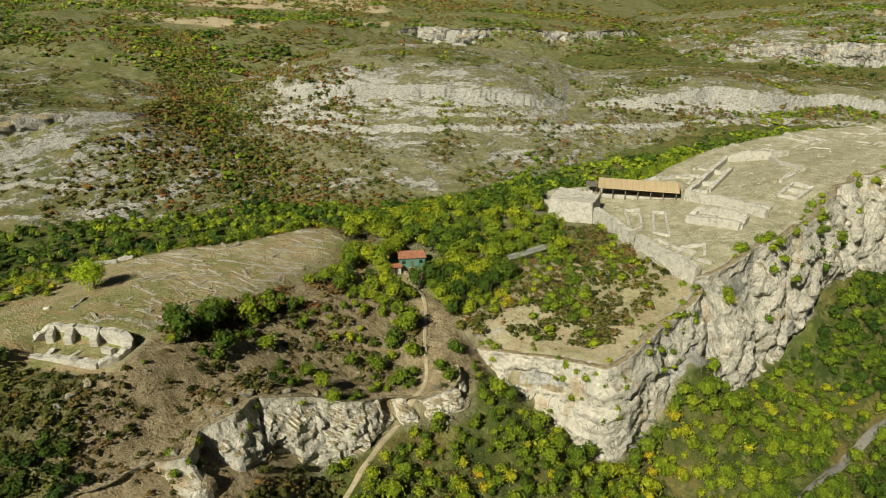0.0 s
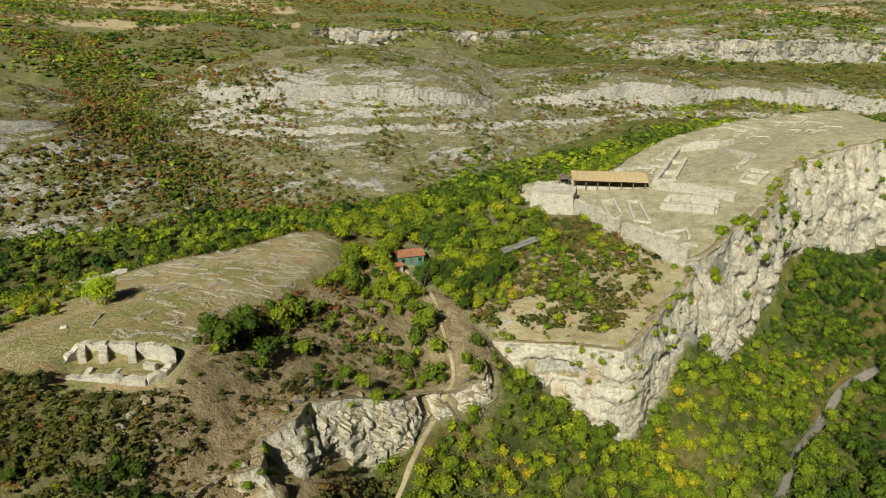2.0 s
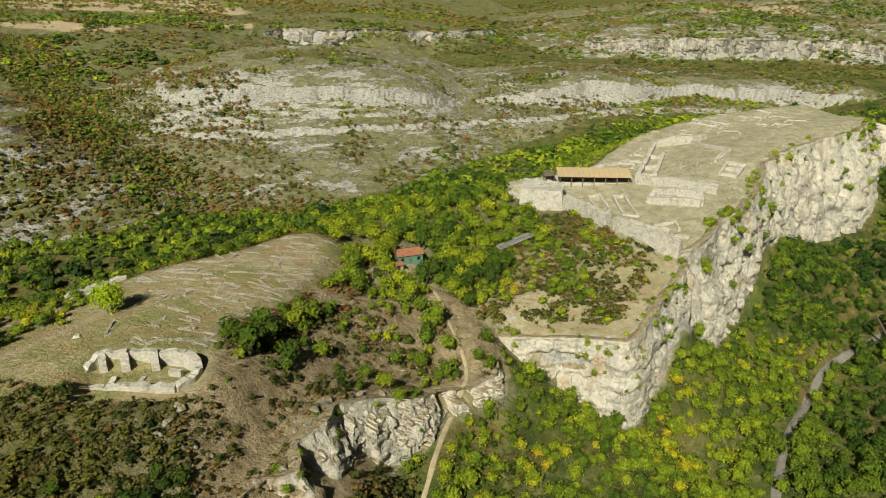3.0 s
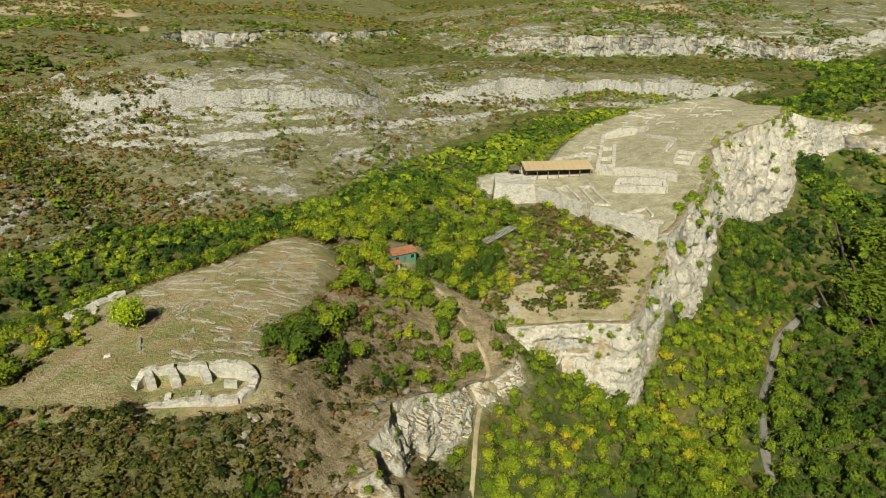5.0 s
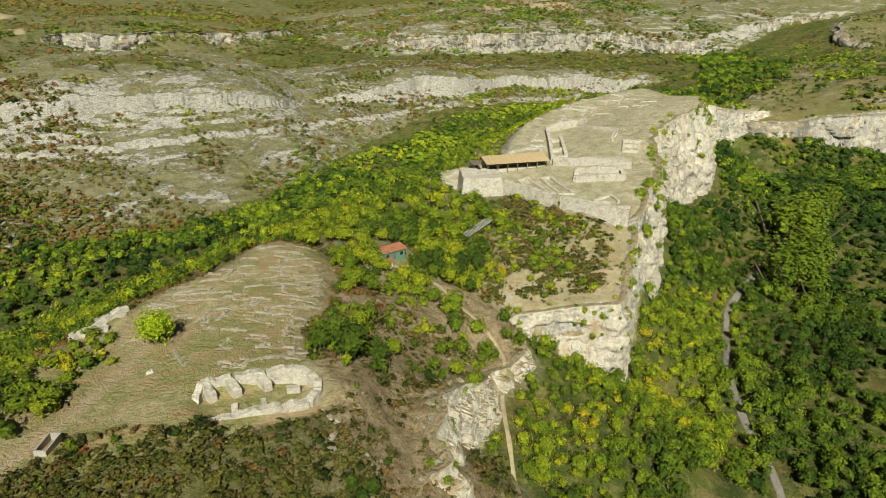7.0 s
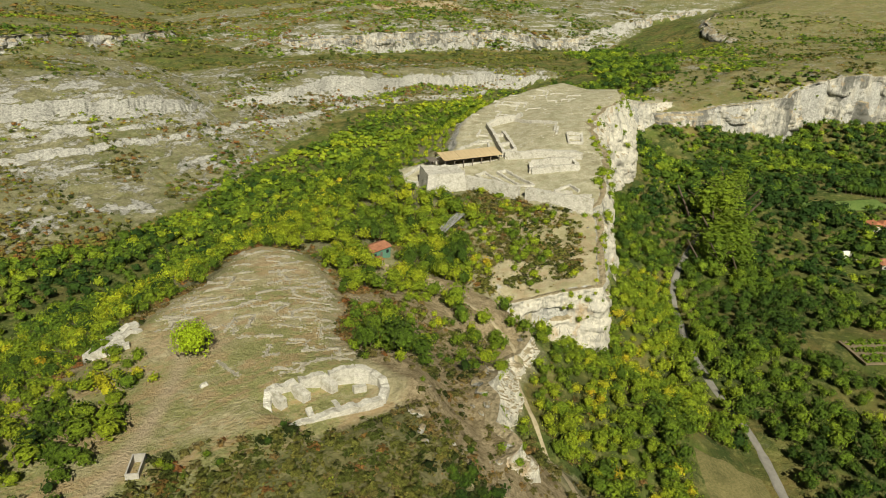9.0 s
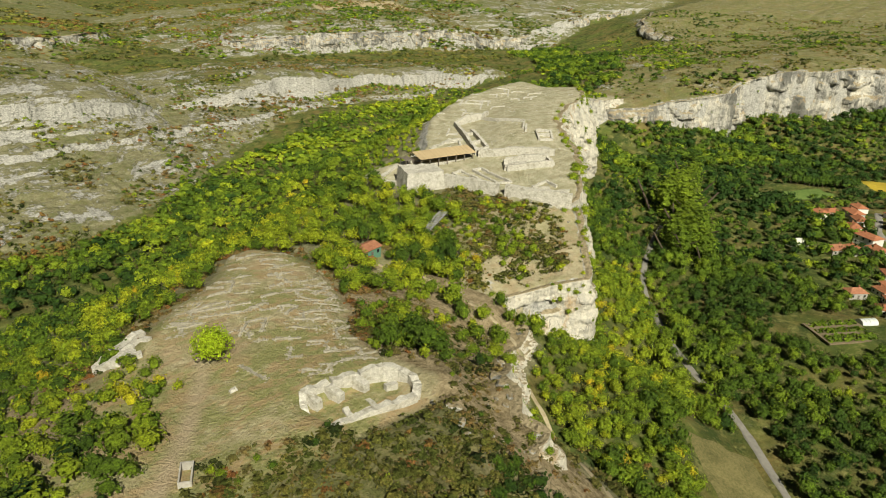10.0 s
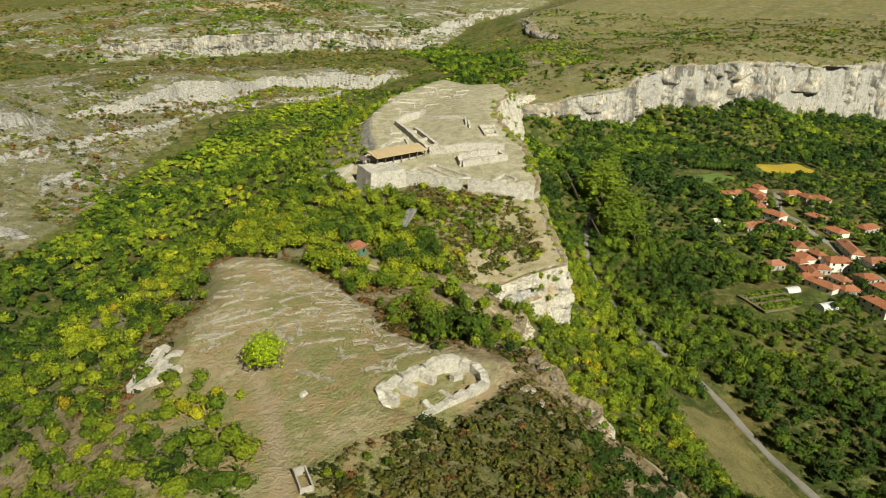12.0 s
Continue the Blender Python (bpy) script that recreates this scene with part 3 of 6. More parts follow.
quads = np.stack([idx[:-1, :-1], idx[1:, :-1], idx[1:, 1:], idx[:-1, 1:]], -1).reshape(-1, 4)
px, py = GX.ravel(), GY.ravel()
rocky = np.full(px.shape, 0.12)
for nm, val in (("hill", .36), ("spur", .42), ("apron", .32), ("west_hill", .36), ("gorge_wall", .38), ("far_wall", .42), ("shelf", -.5), ("nose", .1), ("castle", .22), ("town", -.5), ("saddle", -.2), ("north_land", .18)):
    k = list(RIMS).index(nm)
    rocky = np.where(gown == k, val, rocky)
rocky = np.where((gown == list(RIMS).index("castle")) & (gd["castle"] > 4) | (gown == list(RIMS).index("nose")) & (gd["nose"] > 4) | (gown == list(RIMS).index("shelf")) & (gd["shelf"] > 5), -.45, rocky)
rocky = np.where(gd["town"] < 0, 0.12, rocky)
rocky = np.where(np.isin(gown, (0, 1)) & (gd["town"] > 0), -1.3, rocky)
green = np.where(gown < 0, 0.75, 0.2)
green = np.where((gown == 0) & (gd["town"] < 0), 0.30 + 0.22 * ramp(-py, -180, -158), green)
brush = np.full(px.shape, 0.35)
pale = np.zeros(px.shape)
for nm, val, gr in (("north_land", 0.44, .4), ("far_wall", 0.4, .3), ("west_hill", 0.47, .35), ("hill", 0.3, .12), ("spur", 0.36, .2), ("apron", 0.34, .15), ("gorge_wall", 0.53, .35), ("shelf", 0.22, .0), ("nose", 0.34, .1), ("town", 0.3, None), ("castle", 0.1, .1)):
    m = gown == list(RIMS).index(nm)
    brush = np.where(m, val, brush)
    if gr is not None:
        green = np.where(m, gr, green)
brush = np.where(gown < 0, 0.6, brush)
brush = np.where((gown == list(RIMS).index("hill")) & (gd["hill"] < -75) | (gown == list(RIMS).index("spur")) & (gd["spur"] < -30), 0.54, brush)
brush = np.where((gown == list(RIMS).index("west_hill")) & (gd["west_hill"] < -40), 0.55, brush)
brush = np.where((gd["town"] < 0) | (gd["castle"] < 0), 0.0, brush)
pale = np.where(gd["castle"] < 1, 0.75, pale)
turf = np.where(gd["town"] < 0, 0.35 + 0.65 * ramp(-gd["town"], 0, 5), 0) * ramp(py, 118, 128)
turf = np.maximum(turf, np.where((gown == list(RIMS).index("gorge_wall")) & (gd["gorge_wall"] < -2), 0.35, 0))
turf = np.maximum(turf, np.where(gd["castle"] < -1, 0.4, 0))
turf = np.maximum(turf, np.where(np.isin(gown, (0, 1, 2, 3)) & (py < 215) & (gz > 36), 0.6, 0))
pale = np.where(gd["nose"] < 1, np.maximum(pale, 0.25), pale)
strata = np.zeros(px.shape)
for nm, val in (("hill", 1.0), ("spur", 1.0), ("apron", .9), ("west_hill", .85), ("far_wall", .95), ("north_land", .4), ("gorge_wall", .35)):
    strata = np.where(gown == list(RIMS).index(nm), val, strata)
strata *= 1 - ramp(np.hypot(px, py), 1400, 1900)
bare = np.isin(gown, (0, 1)) & (gd["town"] > 0.5) & (py < 200) | (py < 126 + (px + 74) * .1) & (px > -130) & np.isin(gown, (0, 1))
bare &= gz > np.where(px > -45, 38.5, 30)
umber = np.where(bare, 0.9, 0.0)
thicket = bare & (px < -70) & (py < 127)
umber = np.where(thicket, 0.3, umber)
brush = np.where(thicket, 0.6, brush)
turf = np.where(bare, 0, turf)
umber = np.maximum(umber, np.where((gown == list(RIMS).index("nose")) & (gd["nose"] < 0), .75, 0))
wooded = np.isin(gown, [list(RIMS).index(k) for k in ("castle", "nose", "shelf", "gorge_wall")]) & (np.minimum(gd["castle"], np.minimum(gd["nose"], gd["shelf"])) > 5) & (gz < 38) & (gd["gorge_wall"] > 5) & ~bare
green = np.where(wooded, .8, green)
brush = np.where(wooded, .6, brush)
rocky = np.where(wooded, -1.0, rocky)
field = np.zeros(px.shape)
TRACK = [(-88, 182), (-93, 174), (-97, 166), (-103, 157), (-110, 147), (-119, 137), (-134, 120), (-155, 95)]
worn = np.zeros(px.shape)
for wx0, wy0 in zip(np.interp(np.linspace(0, 7, 90), range(8), [p[0] for p in TRACK]), np.interp(np.linspace(0, 7, 90), range(8), [p[1] for p in TRACK])):
    worn = np.maximum(worn, 1 - ramp(np.hypot(px - wx0, py - wy0), 0.6, 2.9))
for wx0, wy0, wr in ((-88, 170, 6), (-84, 180, 5), (-80, 190, 4), (-97, 180, 5)):
    worn = np.maximum(worn, 0.6 * (1 - ramp(np.hypot(px - wx0, py - wy0), 0, wr * 1.6)))


def plot(cx, cy, a, b, turn):
    c, s = math.cos(radians(turn)), math.sin(radians(turn))
    u, v = (px - cx) * c + (py - cy) * s, -(px - cx) * s + (py - cy) * c
    return (ramp(-np.abs(u), -a, -a * 0.93) * ramp(-np.abs(v), -b, -b * 0.9))


for args in ((-420, 1330, 330, 150, 5), (-330, 1000, 110, 40, -8), (-120, 1100, 40, 22, 0), (760, 1150, 90, 60, -20), (1000, 1300, 140, 60, 10)):
    field = np.maximum(field, plot(*args))
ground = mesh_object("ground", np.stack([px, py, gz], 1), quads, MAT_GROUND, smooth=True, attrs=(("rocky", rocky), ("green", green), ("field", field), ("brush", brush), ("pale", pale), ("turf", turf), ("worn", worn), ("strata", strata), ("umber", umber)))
flatten = np.isin(gown, [list(RIMS).index(k) for k in ("hill", "spur", "apron", "west_hill", "far_wall")])[quads[:, 0]]
ground.data.polygons.foreach_set("use_smooth", ~flatten)
tagged(ground, "dry grass slopes and limestone outcrops of a river canyon", "ground", kind="structure")


# ---- cliffs ----
def cliff(name, rim, label, tall=1.2, along=1.2, bulge=3.0, least=5.0, near=True, rifts=1.0, notches=(), mat=None, beds=1.2):
    """The sheer rock below a rim, wherever its drop is more than least."""
    p, nor = rim.pts, rim.nor
    n = len(p)
    ok = p[:, 3] > least
    if not ok.any():
        return
    start = next((i for i in range(n) if ok[i] and not ok[i - 1]), 0)
    runs, cur = [], []
    for j in range(n):
        i = (start + j) % n
        if ok[i]:
            cur.append(i)
        elif cur:
            runs.append(cur)
            cur = []
    if cur:
        runs.append(cur)
    for run in runs:
        if len(run) < 3:
            continue
        run = [(run[0] - 1) % n] + run + [(run[-1] + 1) % n]
        q, m = p[run], nor[run]
        s = np.concatenate([[0], np.cumsum(np.hypot(*np.diff(q[:, :2], axis=0).T))])
        t = np.arange(0, s[-1], along)
        Q = np.stack([np.interp(t, s, q[:, k]) for k in range(6)], 1)
        M = np.stack([np.interp(t, s, m[:, k]) for k in range(2)], 1)
        M /= np.linalg.norm(M, axis=1)[:, None]
        rows = int(Q[:, 3].max() / tall) + 4
        ends = np.clip(np.minimum(t, s[-1] - t) / 8.0, 0, 1)
        v = np.linspace(0, 1, rows)[None, :]
        depth = v * (Q[:, 3] + 5.0)[:, None]
        base = np.stack([np.repeat(Q[:, 0:1], rows, 1), np.repeat(Q[:, 1:2], rows, 1), Q[:, 2:3] - depth], -1)
        X, Y, Z = base[..., 0], base[..., 1], base[..., 2]
        k = 1.0 if near else 3.0
        wx, wy = X + 2.0 * k * fbm(X / (5 * k), Y / (5 * k), Z / (5 * k), 2), Y + 2.0 * k * fbm(X / (5 * k), Z / (5 * k), Y / (5 * k), 2)
        swell = fbm(X / (22 * k), Y / (22 * k), Z / (26 * k), 2)
        big = cells(wx / (7 * k), wy / (7 * k), Z / (10 * k))
        little = cells(wx / (2.8 * k), wy / (2.8 * k), Z / (2.6 * k))
        fissure = -np.maximum(0, 0.10 - np.abs(vnoise(wx / (9 * k), wy / (9 * k), Z / (60 * k)))) * 16.0 * k * rifts
        strata = np.floor(vnoise(X / 60, Y / 60, Z / (4.0 * k)) * 3) / 3 * beds * k
        small = fbm(X / (2.2 * k), Y / (2.2 * k), Z / (1.8 * k), 3) * 0.45 * k
        out = bulge * (0.75 * swell + 0.5 * big) + 0.55 * k * little + fissure + 0.7 * strata + small
        shape = bulge * (0.9 * np.sin(v * 3.0) - 0.3) + Q[:, 5:6] * v
        out = (out + shape) * np.clip(v * 5 + 0.1, 0, 1) * (0.3 + 0.7 * ends[:, None]) + 0.4
        for x0, x1, y0, y1, d0, d1, push in notches:
            here = ramp(X, x0, x0 + 2 * k) * ramp(-X, -x1, -x1 + 2 * k) * ramp(Y, y0, y0 + 2 * k) * ramp(-Y, -y1, -y1 + 2 * k)
            out = out - push * here * ramp(depth, d0, d0 + 1.0 * k) * ramp(-depth, -d1, -d1 + 3.0 * k)
        X2, Y2 = X + M[:, 0:1] * out, Y + M[:, 1:2] * out
        Z2 = Z + 0.5 * small * np.clip(v * 4, 0, 1) + 0.25
        # a lip that runs back under the turf
        lx = (Q[:, 0] - M[:, 0] * (rim.lip + 0.5))[:, None]
        ly = (Q[:, 1] - M[:, 1] * (rim.lip + 0.5))[:, None]
        mx_, my_ = (Q[:, 0] - M[:, 0] * rim.lip * 0.5)[:, None], (Q[:, 1] - M[:, 1] * rim.lip * 0.5)[:, None]
        lipz = land(lx[:, 0], ly[:, 0])[0][:, None] - 0.3
        X2, Y2 = np.hstack([lx, mx_, X2]), np.hstack([ly, my_, Y2])
        Z2 = np.hstack([lipz, Q[:, 2:3] + 0.15 + 0.25 * fbm(mx_ / 2, my_ / 2, 0, 2), Z2])
        nr = rows + 2
        ids = np.arange(len(t) * nr).reshape(len(t), nr)
        f = np.stack([ids[:-1, :-1], ids[:-1, 1:], ids[1:, 1:], ids[1:, :-1]], -1).reshape(-1, 4)
        ob = mesh_object(name, np.stack([X2, Y2, Z2], -1).reshape(-1, 3), f, mat or MAT_CLIFF, smooth=mat is not None and name != "cliff_shelf")
        tagged(ob, label, "cliff", kind="structure")


cliff("cliff_castle", castle, "sheer pale limestone cliff below the fortress rock", 1.0, 1.0, 2.9, rifts=2.0, mat=MAT_PALECLIFF, beds=0.9)
cliff("cliff_nose", nose, "rounded limestone nose with a shallow overhang", 0.8, 0.9, 2.0, 3.5, mat=MAT_PALECLIFF, beds=0.6, notches=((19, 35, 155, 184, 5.0, 10.0, 6.5),))
cliff("cliff_shelf", shelf, "broken grey limestone cliff with ochre blocks", 0.8, 0.8, 3.6, 4.5, rifts=2.6, mat=MAT_PALECLIFF)
cliff("cliff_west", west_hill, "grey limestone crags on a scrubby hillside", 3.0, 3.0, 3.0, 7.0, False)
cliff("cliff_gorge", gorge_wall, "tall limestone gorge wall with cave hollows", 1.8, 2.0, 4.5, 6.0, False, rifts=2.2, mat=MAT_GORGE, notches=((466, 482, 240, 300, -2, 46, 18), (503, 513, 200, 300, 4, 34, 15), (528, 537, 200, 300, 6, 40, 15), (552, 560, 150, 300, 2, 26, 10), (586, 608, 100, 240, 24, 40, 16), (616, 632, 100, 240, 0, 58, 18), (653, 672, 60, 200, 18, 36, 14), (690, 705, 40, 200, 14, 44, 9)))
cliff("cliff_far", far_wall, "distant pale limestone canyon wall", 3.0, 3.5, 4.0, 8.0, False)
cliff("cliff_north", north_land, "distant grey limestone scarp above woods", 3.5, 4.0, 4.0, 8.0, False)

# ---- woods ----
def leaf_cloud(rng, lobes, leaves, radius, height, size, low=0.25, grid=3):
    """A crown: the common skin of several leafy lobes, creased where they meet, with leaf sprays standing off it. Corners and faces."""
    mid = np.array([0, 0, (low + (1 - low) * 0.45) * height])
    half = height * (1 - low) * 0.55
    cs, rs = [np.zeros(3)], [0.62]
    for k in range(lobes):
        a, up = k * 2.4 + rng.uniform(-.5, .5), rng.uniform(-.55, .95)
        ring = math.sqrt(max(0.0, 1 - up * up))
        cs.append(np.array([math.cos(a) * ring, math.sin(a) * ring, up]) * rng.uniform(.5, .68))
        rs.append(rng.uniform(.32, .5))
    cs, rs = np.array(cs), np.array(rs)

    def skin(d):
        b = d @ cs.T
        q = rs[None] ** 2 - (cs ** 2).sum(1)[None] + b * b
        return np.where(q > 0, b + np.sqrt(np.maximum(q, 0)), 0.45).max(1)

    stretch = np.array([radius, radius, half])
    g, fg = SHAPES[grid]
    d = g / np.linalg.norm(g, axis=1)[:, None] + rng.normal(scale=0.07, size=g.shape)
    d /= np.linalg.norm(d, axis=1)[:, None]
    body = mid + d * (0.7 * skin(d) * rng.uniform(0.88, 1.05, len(d)))[:, None] * stretch
    d = rng.normal(size=(leaves, 3))
    d[:, 2] = d[:, 2] * 0.9 + 0.35
    d /= np.linalg.norm(d, axis=1)[:, None]
    c = mid + d * (skin(d) * rng.uniform(0.78, 1.1, leaves))[:, None] * stretch
    n = d + np.array([0, 0, .25]) + rng.normal(scale=0.42, size=d.shape)
    n /= np.linalg.norm(n, axis=1)[:, None]
    u = np.cross(n, rng.normal(size=n.shape))
    u /= np.linalg.norm(u, axis=1)[:, None]
    w = np.cross(n, u)
    s = size * rng.uniform(0.55, 1.35, leaves)
    su, sw = (s * rng.uniform(0.8, 1.2, leaves))[:, None], (s * rng.uniform(0.5, 0.9, leaves))[:, None]
    v = np.stack([c - u * su, c - w * sw + n * 0.1 * su, c + u * su, c + w * sw + n * 0.1 * su], 1).reshape(-1, 3)
    return np.concatenate([v, body]), np.concatenate([np.arange(len(v)).reshape(-1, 4), fg + len(v)])


def cap_shape(n):
    """An open-bottomed box of n by n quads a side; its corners are later pushed on to a sphere."""
    verts, faces, seen = [], [], {}

    def vert(p):
        key = tuple(np.round(p, 4))
        if key not in seen:
            seen[key] = len(verts)
            verts.append(p)
        return seen[key]

    half = max(1, round(n * 0.8))
    for a in range(n):
        for b in range(n):
            sq = [(-1 + 2 * (a + i) / n, -1 + 2 * (b + j) / n) for i, j in ((0, 0), (1, 0), (1, 1), (0, 1))]
            faces.append([vert((x, y, 1.0)) for x, y in sq])
    for turn in range(4):
        c, s = round(math.cos(turn * math.pi / 2)), round(math.sin(turn * math.pi / 2))
        for a in range(n):
            for b in range(half):
                sq = [(-1 + 2 * (a + i) / n, 1 - 1.6 * (b + j) / half) for i, j in ((0, 1), (1, 1), (1, 0), (0, 0))]
                faces.append([vert((x * c + s, x * s - c, z)) for x, z in sq])
    return np.array(verts, float), np.array(faces)


SHAPES = {n: cap_shape(n) for n in (1, 2, 3, 4, 7)}


def quads_of(nv):
    return np.arange(nv, dtype=np.int32).reshape(-1, 4)


def trunk_mesh(rng, height, radius):
    """A tapered trunk with a few limbs."""
    verts, faces = [], []

    def limb(a, b, r0, r1):
        a, b = np.array(a, float), np.array(b, float)
        d = (b - a) / np.linalg.norm(b - a)
        u = np.cross(d, [0.3, 0.9, 0.1])
        u /= np.linalg.norm(u)
        w = np.cross(d, u)
        k0 = len(verts)
        for c, r in ((a, r0), ((a + b) / 2 + rng.normal(scale=0.04 * height, size=3) * 0.5, (r0 + r1) / 2), (b, r1)):
            for j in range(6):
                verts.append(c + r * (u * math.cos(j * math.pi / 3) + w * math.sin(j * math.pi / 3)))
        for ring in range(2):
            for j in range(6):
                faces.append((k0 + ring * 6 + j, k0 + ring * 6 + (j + 1) % 6, k0 + ring * 6 + 6 + (j + 1) % 6, k0 + ring * 6 + 6 + j))

    top = (rng.normal(scale=0.2), rng.normal(scale=0.2), height * 0.72)
    limb((0, 0, -0.6), top, radius, radius * 0.35)
    for k in range(4):
        a = k * 1.57 + rng.uniform(0, 1)
        z = height * rng.uniform(0.25, 0.5)
        limb((0, 0, z), (math.cos(a) * height * 0.25, math.sin(a) * height * 0.25, z + height * 0.25), radius * 0.5, radius * 0.15)
    return np.array(verts), np.array(faces)


rng = np.random.default_rng(7)
CLOUDS = {
    "bushy": [leaf_cloud(rng, 8, 64, 0.6, 0.95, 0.088, 0.05, 2) for _ in range(8)],
    "mid": [leaf_cloud(rng, 9, 92, 0.6, 1.0, 0.078, 0.15, 2) for _ in range(10)],
    "coarse": [leaf_cloud(rng, 8, 40, 0.6, 1.0, 0.105, 0.15, 2) for _ in range(10)],
    "shrub": [leaf_cloud(rng, 5, 18, 0.62, 0.8, 0.15, 0.0, 1) for _ in range(10)],
    "dot": [leaf_cloud(rng, 4, 9, 0.62, 0.85, 0.2, 0.0, 1) for _ in range(8)],
}

ROAD = [(-40, -20), (-5, 25), (26, 68), (66, 110), (84, 137), (104, 159), (120, 172), (143, 191), (174, 206), (200, 216), (222, 222)]
TRAIL = [(-14, 214), (-5, 193), (-5, 183), (-5, 172), (-4, 162), (-4, 156), (-8, 152.5), (-10.5, 149.5), (-14, 144), (-18, 136), (-23, 126), (-30, 114), (-38, 102), (-52, 84)]


def off_line(x, y, line):
    best = np.full(x.shape, 1e9)
    for (ax, ay), (bx, by) in zip(line, line[1:]):
        l2 = (bx - ax) ** 2 + (by - ay) ** 2
        t = np.clip(((x - ax) * (bx - ax) + (y - ay) * (by - ay)) / l2, 0, 1)
        best = np.minimum(best, np.hypot(x - ax - t * (bx - ax), y - ay - t * (by - ay)))
    return best


def patch(x, y, cx, cy, a, b, turn=0.0):
    c, s = math.cos(radians(turn)), math.sin(radians(turn))
    u, v = (x - cx) * c + (y - cy) * s, -(x - cx) * s + (y - cy) * c
    return (u / a) ** 2 + (v / b) ** 2 < 1


NAMES = list(RIMS)


def jittered(x0, x1, y0, y1, step):
    X, Y = np.meshgrid(np.arange(x0, x1, step), np.arange(y0, y1, step), indexing="ij")
    return X.ravel() + rng.uniform(-.65, .65, X.size) * step, Y.ravel() + rng.uniform(-.65, .65, X.size) * step


def clear_of(x, y, d, trees=True):
    """Where nothing woody grows: the two tops, cliffs, ways, plots."""
    south = (y < 123 - (x + 74) * 0.37) & (x < -66) & (off_line(x, y, TRACK) > 3)   # thicket below the church
    west = (x < -100) & (y < 184) & (y > 143 + (x + 119) * 1.32)                        # slope west of the track
    keep = (d["castle"] > 1.0) & ((d["town"] > 0.5) | south | west | (x < -128))
    for nm, w in (("castle", 2.0), ("nose", 2.5), ("shelf", 1.5)):
        rim = RIMS[nm]
        near = (d[nm] > -1.5) & (d[nm] < 34)
        if nm == "shelf":
            near &= (d["town"] > 10) | (y > 128)
        if near.any():
            k = np.argmin((x[near][:, None] - rim.pts[None, :, 0]) ** 2 + (y[near][:, None] - rim.pts[None, :, 1]) ** 2, 1)
            keep[np.where(near)[0][(rim.pts[k, 3] > 4) & (d[nm][near] < rim.pts[k, 5] * (1.05 if nm == "castle" else .8) + w)]] = False
    keep &= off_line(x, y, ROAD) > np.where(y < 112, 4.4, np.where(y < 140, 0.8, 2.2))
    keep &= off_line(x, y, TRAIL) > 2.9
    keep &= off_line(x, y, TRACK) > 3.5
    keep &= ~patch(x, y, 26, 91, 33, 18, 48)           # fallow plot by the road
    keep &= ~patch(x, y, 345, 195, 40, 12, -25)        # meadow
    keep &= ~patch(x, y, 415, 150, 36, 16, -30)        # yellow field
    return keep


batches = {}


def add(kind, mat, x, y, z, h, wide, tint):
    batches.setdefault((kind, mat), []).append((x, y, z, h, wide, tint))


def off_east(x, y):
    """How far east of the road, roughly; the bank between the road and the rock grows paler leaves."""
    return (x - 66) * .72 - (y - 110) * .69 * (y < 110) - (y - 110) * .8 * (y >= 110)


def grow(where, step, box4, chance, kind, mat, hrange, ratio, tint, spread, anywhere=False):
    x, y = jittered(*box4, step)
    z, d, own = land(x, y)
    ok = (clear_of(x, y, d) | anywhere) & where(x, y, z, d, own) & (rng.uniform(0, 1, x.size) < chance(x, y))
    x, y, z = x[ok], y[ok], z[ok]
    h = rng.uniform(*hrange, x.size) * (0.85 + 0.3 * fbm(x / 30, y / 30, 9.0, 2))
    w = h * rng.uniform(*ratio, x.size)
    tint = tint + 0.19 * ramp(-off_east(x, y), -6, 10) * (mat is MAT_LEAF) * (y < 200) * (x > -30) + 0.06 * ramp(x, -70, 10) * ramp(y, 235, 265) * (mat is MAT_LEAF) * (y < 400) * (x < 230)
    tt = np.clip(tint + 0.03 + 1.0 * spread * rng.normal(size=x.size) + 0.2 * fbm(x / 36, y / 36, 6.0, 3), 0, 1)
    add(kind, mat, x, y, z, h, w, tt)
    return x, y, z, h, w, tt


EDGE = [(-230, 500), (-150, 455), (-100, 420), (-83, 414), (-45, 405), (5, 440), (45, 468), (90, 498), (136, 528), (185, 545), (224, 560), (300, 572), (405, 578), (480, 570), (560, 560), (700, 640)]


def below_edge(x, y):
    """The dense woods of the far valley end at the foot of the stony hills."""
    return y < np.interp(x, [p[0] for p in EDGE], [p[1] for p in EDGE]) + 6 * vnoise(x / 14, y / 14, 4.0)


own_of = {nm: k for k, nm in enumerate(NAMES)}
full = lambda p: (lambda x, y: np.full(x.shape, p))
patchy = lambda lo, hi, s: (lambda x, y: ramp(fbm(x / s, y / s, 8.0, 3), lo, hi))
village = lambda x, y: (x > 205) & (x < 460) & (y > 50) & (y < 185) & (y > 330 - x)


def valley_near(x, y, z, d, own):
    return ((z < 47) | (own == own_of["town"]) & (z < 60) & (y > 205)) & ((own < 0) | np.isin(own, [own_of[k] for k in ("nose", "castle", "shelf", "saddle", "town")])) & ~village(x, y)


